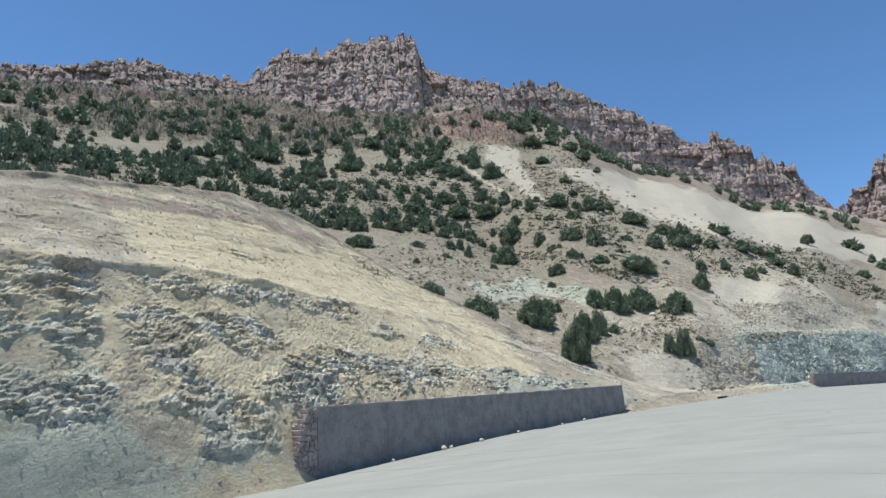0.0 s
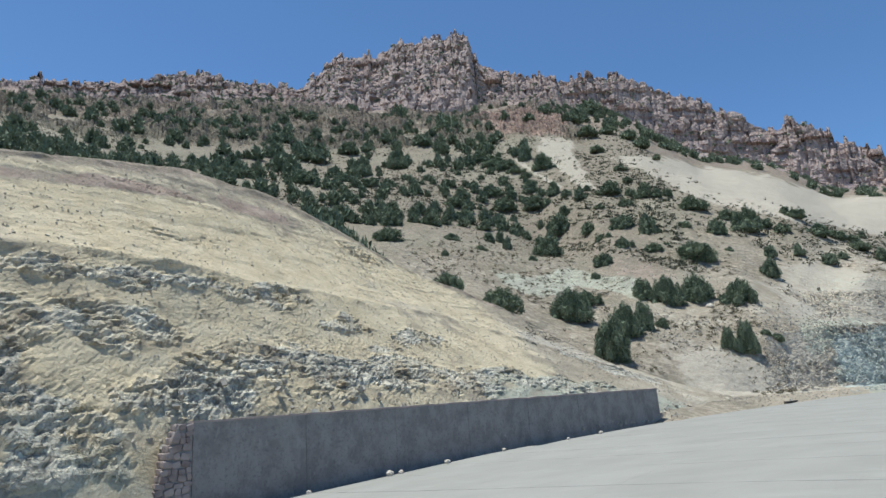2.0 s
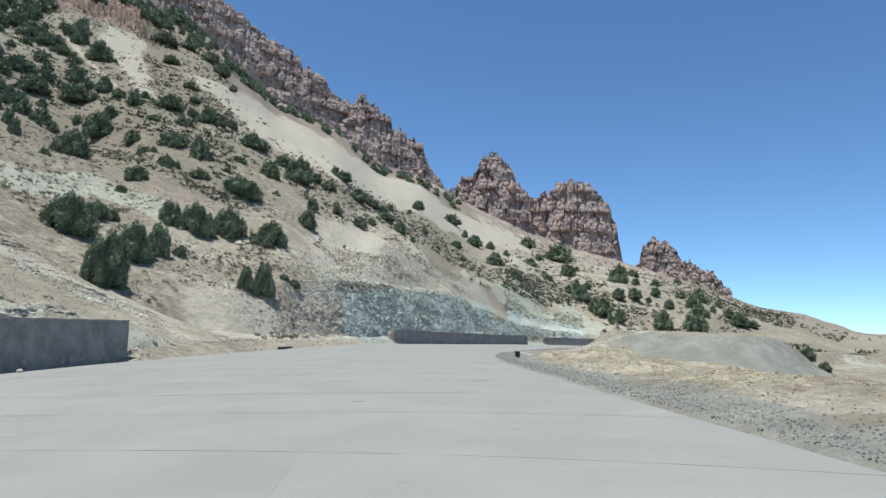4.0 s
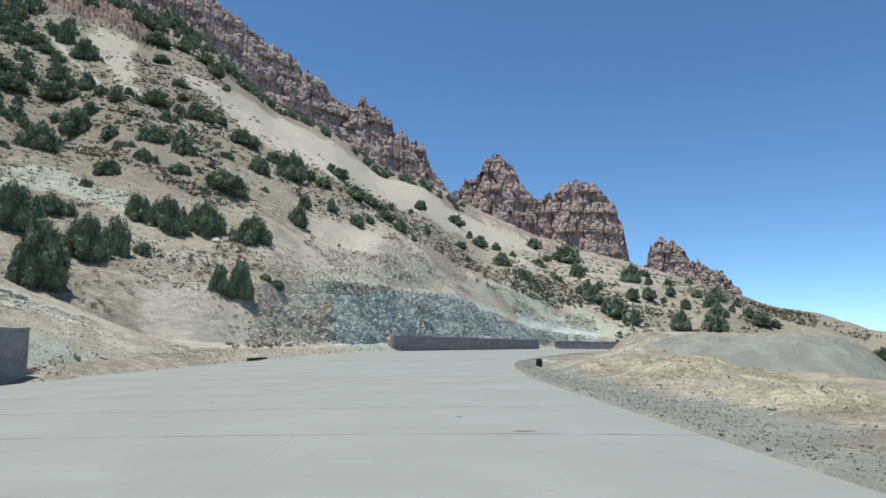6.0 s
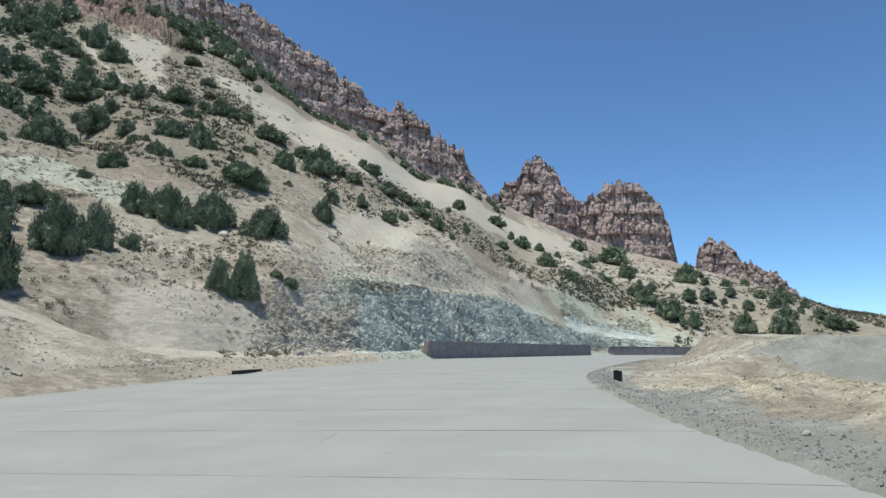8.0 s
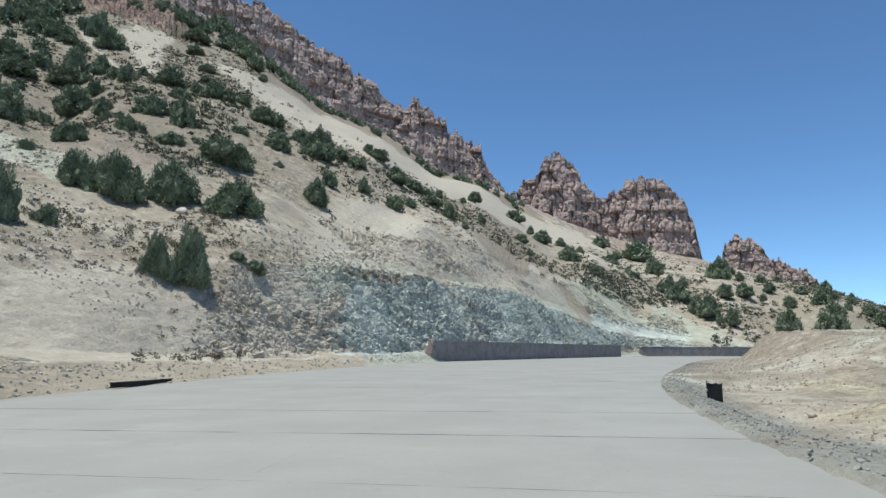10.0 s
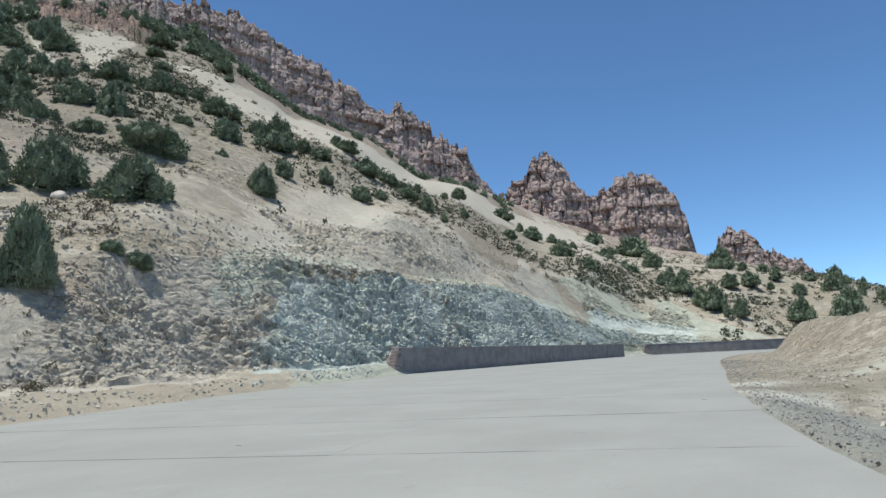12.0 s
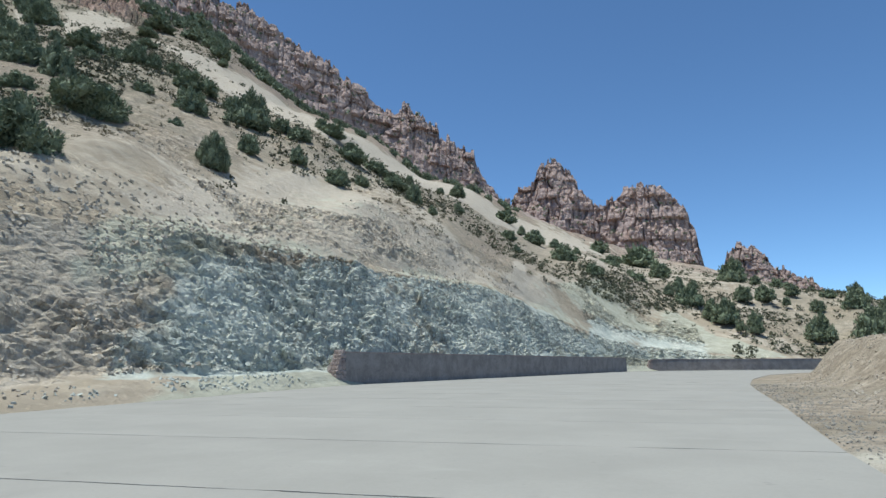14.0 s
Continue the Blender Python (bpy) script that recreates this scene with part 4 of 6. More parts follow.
yel = np.exp(-(np.maximum(np.abs(GX - edge - 6.6) - 2.8, 0) / 1.0) ** 2) * (0.32 + 0.5 * pz) * smooth(-15, -5, GY) * (1 - smooth(48, 58, GY))
for hx, hy, hr, hh in HEAPS:
    yel = np.maximum(yel, np.exp(-((GX - hx) / (1.25 * hr)) ** 2 - ((GY - hy) / (1.8 * hr)) ** 2) * (hr < 5))
face_g = smooth(58, 62, GY) * smooth(9, 14, GX - edge - 0.8 * np.clip(68 - GY, 0, 8))
zones = dict(yellow=0 * GX, green=face_g * (0.4 + 0.3 * pz) * smooth(67.5, 69.5, GY) + 0.42 * smooth(1.5, 4, GX - edge) * (1 - smooth(80, 95, GY)) * (1 - face_g) * (1 - np.clip(1.6 * yel, 0, 1)), blue=0 * GX, slate=face_g * (1 - smooth(67.5, 69.5, GY)) * 1.2 + 0.65 * (1 - smooth(2.0, 4.0, GX - edge)) * (1 - smooth(60, 80, GY)), rocky=np.clip(0.5 * face_g * smooth(62, 70, GY) * (1 - smooth(130, 160, GY)) + 0.8 * yel + 0.15 * (1 - smooth(2.5, 4.5, GX - edge)), 0, 0.8), ochre=yel * (1 - face_g), grey=0.3 * (1 - smooth(2.6, 4.0, GX - edge)) * (1 - smooth(60, 80, GY)) + 0.32 * smooth(60, 66, GY) * (1 - face_g) * (1 - smooth(150, 170, GY)), scree=(0.55 - 0.5 * face_g) * (1 - smooth(72, 90, GY)) - 0.3 * (1 - smooth(0.5, 4, GX - edge)) + 0.2 * pz, pink=0 * GX, cliff=0 * GX)
tagged(sheet("ground", GX[::-1], GY[::-1], GZ2[::-1], M_HILL, {key: mask_[::-1] for key, mask_ in zones.items()}, sharp=(yel[::-1] > 0.3) * 1.0), "gravelly pale turnout ground with yellow earth heaps", "ground", kind="structure")

# ---- concrete road of cast slabs ----
road = tagged(new("road"), "wide pale grey concrete road of cast slabs", "road", kind="structure")


SPALLS = [(-2.7, 1.4, 0.15), (-11.1, 17.4, 0.13), (-1.8, 12.3, 0.07), (0.8, -10.5, 0.08), (-13.6, 55.5, 0.06), (-3.6, 62.9, 0.06), (-0.1, 9.7, 0.16)]
JOINTS = [-63.5 + 5.2 * k for k in range(10)] + [-11.5, -6.1, -1.0, 4.1, 9.4, 14.7, 20.0, 25.2, 30.1, 34.9, 39.6, 44.2, 49.2, 54.0, 59.5, 65.2, 70.6] + [76.0 + 5.4 * k for k in range(27)]
SLAB_W, GAP, SEAM = 7.8, 0.03, 0.0004
rnd = random.Random(4)


def joint_y(y, x):
    """Height of a cross joint in the plan: square to the road, slightly skewed before the bend."""
    return y + float(np.interp(y, [-30, -8, 5, 16], [-0.15, -0.12, -0.03, 0.0])) * (x + 3.0)


WIDE = {y: rnd.choice((0.5, 0.8, 1.1, 1.6)) for y in JOINTS}
for y0, y1 in zip(JOINTS, JOINTS[1:]):
    r0, r1 = (float(np.interp(y, RIGHT[:, 1], RIGHT[:, 0])) for y in (y0, y1))
    l0, l1 = (float(np.interp(y, LEFT[:, 1], LEFT[:, 0])) for y in (y0, y1))
    k = 0
    while max(r0, r1) - SLAB_W * k > min(l0, l1) + 0.3 and k < 16:
        a0, a1 = r0 - SLAB_W * k - SEAM, r1 - SLAB_W * k - SEAM
        b0, b1_ = max(l0, r0 - SLAB_W * (k + 1) + SEAM), max(l1, r1 - SLAB_W * (k + 1) + SEAM)
        k += 1
        if a0 - b0 < 0.1 or a1 - b1_ < 0.1:
            continue
        tilt = rnd.uniform(-0.0012, 0.0012)
        bm = bmesh.new()
        rows_ = []
        for f in np.linspace(0, 1, 15):
            xa, xb = b0 + (a0 - b0) * f, b1_ + (a1 - b1_) * f
            ya, yb = joint_y(y0, xa) + GAP * WIDE[y0] * rnd.uniform(0.2, 1.25) ** 1.5, joint_y(y1, xb) - GAP * WIDE[y1] * rnd.uniform(0.2, 1.25) ** 1.5
            za, zb = float(road_z(xa, ya)) + tilt, float(road_z(xb, yb)) + tilt
            rows_.append([bm.verts.new(p) for p in ((xa, ya, za - 0.3), (xa, ya, za), (xb, yb, zb), (xb, yb, zb - 0.3))])
        for p, q in zip(rows_, rows_[1:]):
            for n in range(3):
                bm.faces.new((p[n], p[n + 1], q[n + 1], q[n]))
        bm.faces.new(rows_[0])
        bm.faces.new(rows_[-1][::-1])
        bmesh.ops.recalc_face_normals(bm, faces=bm.faces[:])
        if sum(f.normal.z for f in bm.faces if abs(f.normal.z) > 0.7) < 0:
            bmesh.ops.reverse_faces(bm, faces=bm.faces[:])
        me = bpy.data.meshes.new("slab")
        bm.to_mesh(me)
        bm.free()
        me.materials.append(M_CONCRETE)
        ob = new("slab", me)
        ob.parent = road
by = np.arange(-61.5, 214, 1.5)
ac = np.linspace(0.004, 0.996, 50)
BX = np.interp(by, LEFT[:, 1], LEFT[:, 0])[:, None] * (1 - ac) + np.interp(by, RIGHT[:, 1], RIGHT[:, 0])[:, None] * ac
BY = by[:, None] + 0 * BX
bed = sheet("joint_bed", BX[::-1], BY[::-1], (road_z(BX, BY) - 0.09)[::-1], M_JOINT)
bed.parent = road

# dark spalled spots on the slabs
r = random.Random(23)
for x, y, a in SPALLS:
    bm = bmesh.new()
    ring = [bm.verts.new((x + a * (0.7 + 0.8 * r.random()) * math.cos(k * 0.7), y + a * (0.15 + 0.4 * r.random()) * math.sin(k * 0.7), 0)) for k in range(9)]
    for v in ring:
        v.co.z = float(road_z(v.co.x, v.co.y)) + 0.005
    bm.faces.new(ring)
    skirt = bmesh.ops.extrude_face_region(bm, geom=bm.faces[:])["geom"]
    for v in skirt:
        if isinstance(v, bmesh.types.BMVert):
            v.co.z -= 0.03
    bmesh.ops.recalc_face_normals(bm, faces=bm.faces[:])
    me = bpy.data.meshes.new("filler_patch")
    bm.to_mesh(me)
    bm.free()
    me.materials.append(M_JOINT)
    ob = new("filler_patch", me)
    ob.parent = road

# ---- things ----
def part(name, bm, material, parent, label=""):
    me = bpy.data.meshes.new(name)
    bmesh.ops.recalc_face_normals(bm, faces=bm.faces[:])
    bm.to_mesh(me)
    bm.free()
    me.materials.append(material)
    ob = new(name, me)
    ob.parent = parent
    if label:
        tagged(ob, label)
    return ob


M_PALE_MORTAR = plain_material("old_mortar", (0.25, 0.235, 0.22), (0.36, 0.34, 0.315), 2.0, 0.95, 0.03, 9.0)


def retaining_wall(name, label, a, b, top_a, top_b, thick_top, thick_low, panel, rake=2.4):
    """A battered masonry wall from a to b (points on its face's foot), with a plastered face in panels and an open stone end."""
    wall = tagged(new(name), label, "retaining wall")
    a, b = Vector(a), Vector(b)
    along_w = (b - a).normalized()
    back = Vector((-along_w.y, along_w.x))
    length = (b - a).length
    n = max(1, round(length / panel))
    for k in range(n):
        bm = bmesh.new()
        p0, p1 = a + along_w * (length * k / n + 0.012), a + along_w * (length * (k + 1) / n - 0.012)
        rings = []
        steps = 8
        for s in range(steps + 1):
            q = p0.lerp(p1, s / steps)
            f = (q - a).length / length
            zt = top_a + (top_b - top_a) * f
            zb = float(road_z(q.x, q.y)) - 0.4
            j = 0.02 * math.sin(q.y * 1.7 + k)
            ring = [(q, zb), (q + back * 0.10, zt + j), (q + back * (0.10 + thick_top), zt + j), (q + back * thick_low, zb)]
            rings.append([bm.verts.new((v.x, v.y, z)) for v, z in ring])
        for r0, r1 in zip(rings, rings[1:]):
            for m in range(4):
                bm.faces.new((r0[m], r0[(m + 1) % 4], r1[(m + 1) % 4], r1[m]))
        bm.faces.new(rings[0])
        bm.faces.new(rings[-1][::-1])
        part("panel", bm, M_PLASTER, wall)
    # coping
    bm = bmesh.new()
    rings = []
    for s in range(41):
        q = a.lerp(b, s / 40)
        zt = top_a + (top_b - top_a) * s / 40 + 0.02 * math.sin(q.y * 2.1)
        pts = [(q + back * 0.06, zt - 0.05), (q + back * 0.06, zt + 0.05), (q + back * (0.15 + thick_top), zt + 0.05), (q + back * (0.15 + thick_top), zt - 0.05)]
        rings.append([bm.verts.new((v.x, v.y, z)) for v, z in pts])
    for r0, r1 in zip(rings, rings[1:]):
        for m in range(4):
            bm.faces.new((r0[m], r0[(m + 1) % 4], r1[(m + 1) % 4], r1[m]))
    bm.faces.new(rings[0])
    bm.faces.new(rings[-1][::-1])
    part("coping", bm, M_STONE, wall, "thin rough mortar coping")
    # raked end of bare stones set in mortar
    rnd = random.Random(11)
    zb = float(road_z(a.x, a.y)) - 0.3
    deep = 0.1 + thick_top
    bm = bmesh.new()
    low = [a + back * 0.05, a - along_w * rake * 0.95 + back * 0.05, a - along_w * rake * 0.95 + back * thick_low, a + back * thick_low]
    high = [a + back * 0.14, a - along_w * rake * 0.28 + back * 0.14, a - along_w * rake * 0.28 + back * deep, a + back * deep]
    vl, vh = [bm.verts.new((v.x, v.y, zb)) for v in low], [bm.verts.new((v.x, v.y, top_a - 0.04)) for v in high]
    bm.faces.new(vl)
    bm.faces.new(vh)
    for k in range(4):
        bm.faces.new((vl[k - 1], vl[k], vh[k], vh[k - 1]))
    part("mortar_core", bm, M_PALE_MORTAR, wall, "pale grey mortar between the stones")

    def set_stone(c, w, h, turn):
        bm = bmesh.new()
        bmesh.ops.create_icosphere(bm, subdivisions=2, radius=0.5)
        shift = Vector((rnd.random() * 9, rnd.random() * 9, rnd.random() * 9))
        for v in bm.verts:
            k = 1 + 0.35 * noise.noise(v.co * 2.2 + shift)
            q = Vector((v.co.x * w, v.co.y * 0.2, v.co.z * h)) * k
            v.co = Vector((max(-w * 0.43, min(w * 0.43, q.x * 1.35)), max(-0.1, min(0.1, q.y * 1.5)), max(-h * 0.43, min(h * 0.43, q.z * 1.35))))
        bmesh.ops.transform(bm, matrix=Matrix.Translation(c) @ Matrix.Rotation(turn, 4, "Z") @ Matrix.Rotation(rnd.uniform(-0.35, 0.35), 4, "Y"), verts=bm.verts[:])
        part("stone", bm, M_STONE, wall)

    heading = math.atan2(along_w.y, along_w.x)
    z = zb + 0.15
    while z < top_a - 0.15:
        h = rnd.uniform(0.24, 0.42)
        f = (z + h / 2 - zb) / (top_a - zb)
        reach = rake * (0.95 - 0.67 * f)
        u = rnd.uniform(-0.1, 0.1)
        while u < reach - 0.1:
            w = rnd.uniform(0.26, 0.55)
            c = a - along_w * min(u + w / 2, reach - 0.1) + back * (0.05 + 0.09 * f)
            set_stone((c.x, c.y, z + h / 2 + rnd.uniform(-0.06, 0.06)), w, h, heading)
            u += w * 0.95
        u, span = 0.2, thick_low + (deep - thick_low) * f
        while u < span - 0.1:
            w = rnd.uniform(0.26, 0.5)
            c = a - along_w * reach + back * (u + w / 2)
            set_stone((c.x, c.y, z + h / 2), w, h, heading + 1.57)
            u += w * 0.95
        z += h * 0.93
    return wall


retaining_wall("retaining_wall", "long grey plastered stone retaining wall beside the road", (-29.6, -14.5), (-30.4, 30.5), 1.5, 2.1, 0.7, 1.7, 6.5)
retaining_wall("retaining_wall", "long grey plastered stone retaining wall below blue rock", (-27.3, 106.0), (-5.2, 184.5), 2.6, 2.5, 0.6, 1.7, 9.0, 1.7)
retaining_wall("retaining_wall", "distant low grey retaining wall round the bend", (0.0, 199.5), (42.0, 214.0), 2.3, 2.2, 0.5, 1.3, 9.0, 1.2)


# ---- junipers ----
def leaf_cloud(rnd, lobes, count, leaf):
    """Small upswept sprays near the surface of overlapping lobes."""
    r = np.random.RandomState(rnd)
    lob = np.array(lobes)
    wgt = lob[:, 3] ** 2
    who = r.choice(len(lob), count, p=wgt / wgt.sum())
    d = r.normal(size=(count, 3))
    d /= np.linalg.norm(d, axis=1)[:, None]
    rad = lob[who, 3] * (0.66 + 0.44 * r.rand(count) ** 0.8)
    c = lob[who, :3] + d * rad[:, None] * (1, 1, 1.15)
    n = d + r.normal(size=(count, 3)) * 0.8
    n /= np.linalg.norm(n, axis=1)[:, None]
    t = np.cross(n, r.normal(size=(count, 3)))
    t /= np.linalg.norm(t, axis=1)[:, None]
    b = np.cross(n, t)
    s = leaf * (0.55 + 0.9 * r.rand(count))[:, None]
    tip = c + (d * 0.6 + np.array((0, 0, 0.25)) + r.normal(size=(count, 3)) * 0.35) * s
    quads = np.stack([c - t * s * 0.42, tip - b * s * 0.15, c + t * s * 0.42, c - d * s * 0.6 + b * s * 0.4], 1)
    keep = quads[:, :, 2].min(1) > -0.08
    return quads[keep].reshape(-1, 3)


def mesh_of_quads(name, pts, material):
    me = bpy.data.meshes.new(name)
    n = len(pts) // 4
    me.vertices.add(len(pts))
    me.vertices.foreach_set("co", pts.astype(np.float32).ravel())
    me.loops.add(n * 4)
    me.loops.foreach_set("vertex_index", np.arange(n * 4, dtype=np.int32))
    me.polygons.add(n)
    me.polygons.foreach_set("loop_start", np.arange(0, n * 4, 4, dtype=np.int32))
    me.update(calc_edges=True)
    me.materials.append(material)
    return me


def juniper(seed, count, leaf, peaks=4, slim=1.0):
    """A bushy juniper 1 m in crown radius and 1 m tall: trunk, limbs and a crown of sprays in many small lobes under several peaks."""
    rnd = random.Random(seed)
    tree = new("juniper")
    lobes = [(0, 0, 0.32, 0.42), (0.1, -0.1, 0.5, 0.32)]
    tops = [(rnd.uniform(-0.42, 0.42) * slim, rnd.uniform(-0.42, 0.42) * slim, rnd.uniform(0.6, 0.86)) for _ in range(peaks)]
    tops[0] = (tops[0][0] * 0.4, tops[0][1] * 0.4, 0.87)
    for px, py, pz in tops:
        for h in (0.25, 0.5, 0.72, 1.0):
            w = 0.34 * (1.15 - h) + 0.10
            lobes.append((px + rnd.uniform(-0.06, 0.06), py + rnd.uniform(-0.06, 0.06), pz * h - 0.04, w))
    for k in range(26):
        a = k * 2.4 + rnd.random()
        h = rnd.random() ** 1.4 * 0.7
        w = (1 - (h / 0.98) ** 1.7) ** 0.5 * rnd.uniform(0.72, 0.98)
        q = rnd.uniform(0.13, 0.25)
        lobes.append((math.cos(a) * max(w - q, 0), math.sin(a) * max(w - q, 0), max(h, 0.1), q))
    ob = new("crown", mesh_of_quads("crown", leaf_cloud(seed, lobes, count, leaf), M_LEAF))
    ob.parent = tree
    bm = bmesh.new()
    for x, y, z, r in lobes:
        bmesh.ops.create_icosphere(bm, subdivisions=1, radius=1.0, matrix=Matrix.Translation((x, y, max(z, r * 0.5))) @ Matrix.Scale(r * 0.74, 4))
    for v in bm.verts:
        v.co *= 1 + 0.16 * noise.noise(v.co * 4.1)
        v.co.z = max(v.co.z, 0.02)
    part("inner_foliage", bm, M_LEAF, tree)
    bm = bmesh.new()
    bmesh.ops.create_cone(bm, segments=7, radius1=0.09, radius2=0.03, depth=0.85, matrix=Matrix.Translation((0, 0, 0.28)))
    for x, y, z, r in lobes[2:18:3]:
        q = Vector((x, y, z)).to_track_quat("Z", "Y").to_matrix().to_4x4()
        ln = Vector((x, y, z)).length
        bmesh.ops.create_cone(bm, segments=5, radius1=0.045, radius2=0.012, depth=ln, matrix=Matrix.Translation((0, 0, 0.05)) @ q @ Matrix.Translation((0, 0, ln / 2)))
    part("trunk", bm, M_BARK, tree)
    return tree


NEAR_KINDS = [juniper(100 + k, 17000, 0.047, (3, 4, 5, 4)[k]) for k in range(4)]
MID_KINDS = [juniper(150 + k, 5500, 0.078, (3, 5, 4)[k]) for k in range(3)]
FAR_KINDS = [juniper(200 + k, 1100, 0.17, (3, 4, 2)[k]) for k in range(3)]
TINY_KINDS = [juniper(400 + k, 340, 0.27, 2 + k) for k in range(2)]
SLIM_KINDS = [juniper(300 + k, 13000, 0.047, 3 - k, 1.5) for k in range(2)]
LABEL_TREE = "dense dark green juniper on the dry slope"
used = set()


def plant(x, y, radius, kinds, rnd, label=LABEL_TREE, tall=1.5):
    """A juniper of that crown radius; tall: its height in crown radii."""
    kind = kinds[rnd.randrange(len(kinds))]
    z = ground_z(x, y) - 0.12 * radius
    m = Matrix.Translation((x, y, z)) @ Matrix.Rotation(rnd.uniform(0, 6.28), 4, "Z")
    if kind.name in used:
        ob = copy_thing(kind, m)
    else:
        ob = kind
        used.add(kind.name)
        ob.matrix_basis = m
    s = radius * 1.06
    ob.scale = (s, s * rnd.uniform(0.9, 1.1), radius * (tall + 0.12))
    tagged(ob, label, "tree", "junipers on the mountainside")
    return ob


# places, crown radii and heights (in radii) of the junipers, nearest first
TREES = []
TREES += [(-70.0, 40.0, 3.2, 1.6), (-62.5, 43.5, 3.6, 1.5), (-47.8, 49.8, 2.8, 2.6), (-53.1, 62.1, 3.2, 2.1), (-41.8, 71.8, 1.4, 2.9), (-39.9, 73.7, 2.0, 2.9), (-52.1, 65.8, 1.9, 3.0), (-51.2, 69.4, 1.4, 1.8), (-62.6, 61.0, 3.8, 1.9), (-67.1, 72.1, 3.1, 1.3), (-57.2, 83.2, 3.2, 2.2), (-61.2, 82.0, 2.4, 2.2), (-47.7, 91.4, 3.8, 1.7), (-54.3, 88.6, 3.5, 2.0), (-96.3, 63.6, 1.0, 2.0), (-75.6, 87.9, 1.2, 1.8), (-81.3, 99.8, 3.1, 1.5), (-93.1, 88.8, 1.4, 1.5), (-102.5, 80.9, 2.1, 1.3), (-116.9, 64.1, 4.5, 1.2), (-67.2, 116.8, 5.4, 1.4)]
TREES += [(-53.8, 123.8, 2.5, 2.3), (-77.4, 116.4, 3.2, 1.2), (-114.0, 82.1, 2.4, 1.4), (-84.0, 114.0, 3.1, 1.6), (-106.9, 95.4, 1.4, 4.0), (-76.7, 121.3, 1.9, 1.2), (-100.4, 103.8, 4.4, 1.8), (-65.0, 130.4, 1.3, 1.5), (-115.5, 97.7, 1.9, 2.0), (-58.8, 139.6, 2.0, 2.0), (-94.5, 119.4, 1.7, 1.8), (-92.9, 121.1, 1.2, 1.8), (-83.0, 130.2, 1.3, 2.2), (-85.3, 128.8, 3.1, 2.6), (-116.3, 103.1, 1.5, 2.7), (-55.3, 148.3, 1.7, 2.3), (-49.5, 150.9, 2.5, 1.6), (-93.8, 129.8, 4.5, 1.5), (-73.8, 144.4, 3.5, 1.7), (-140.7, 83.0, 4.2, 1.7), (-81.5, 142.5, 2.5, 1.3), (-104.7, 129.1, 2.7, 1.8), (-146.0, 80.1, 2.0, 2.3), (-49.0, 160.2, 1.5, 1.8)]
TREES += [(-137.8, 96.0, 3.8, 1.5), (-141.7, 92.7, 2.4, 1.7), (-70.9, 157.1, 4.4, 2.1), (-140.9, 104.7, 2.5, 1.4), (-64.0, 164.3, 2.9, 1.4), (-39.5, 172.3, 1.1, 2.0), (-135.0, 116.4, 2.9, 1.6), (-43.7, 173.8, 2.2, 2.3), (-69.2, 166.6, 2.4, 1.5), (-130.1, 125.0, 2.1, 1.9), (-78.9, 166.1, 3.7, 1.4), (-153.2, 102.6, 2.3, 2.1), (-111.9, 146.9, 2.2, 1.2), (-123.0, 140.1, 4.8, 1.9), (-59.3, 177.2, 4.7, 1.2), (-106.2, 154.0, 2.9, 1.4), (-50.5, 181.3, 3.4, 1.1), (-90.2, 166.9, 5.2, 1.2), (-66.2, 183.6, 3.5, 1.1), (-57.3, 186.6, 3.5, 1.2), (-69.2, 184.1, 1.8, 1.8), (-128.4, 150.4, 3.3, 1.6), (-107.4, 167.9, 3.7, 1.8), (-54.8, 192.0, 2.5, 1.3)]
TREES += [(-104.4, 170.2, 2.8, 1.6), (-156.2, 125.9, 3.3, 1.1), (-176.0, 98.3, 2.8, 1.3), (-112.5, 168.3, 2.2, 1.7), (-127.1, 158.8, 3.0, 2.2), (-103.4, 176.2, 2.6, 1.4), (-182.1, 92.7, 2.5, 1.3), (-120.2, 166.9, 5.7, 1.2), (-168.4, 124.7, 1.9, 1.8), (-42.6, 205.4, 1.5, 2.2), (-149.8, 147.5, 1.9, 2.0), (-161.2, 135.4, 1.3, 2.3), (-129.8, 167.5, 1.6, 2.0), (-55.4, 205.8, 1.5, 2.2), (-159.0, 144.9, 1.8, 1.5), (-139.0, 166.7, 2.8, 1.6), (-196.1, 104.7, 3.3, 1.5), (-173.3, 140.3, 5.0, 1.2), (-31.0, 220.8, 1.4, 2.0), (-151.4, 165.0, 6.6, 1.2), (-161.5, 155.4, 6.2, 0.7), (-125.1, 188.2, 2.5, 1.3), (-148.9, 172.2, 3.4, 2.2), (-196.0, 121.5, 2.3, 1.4)]
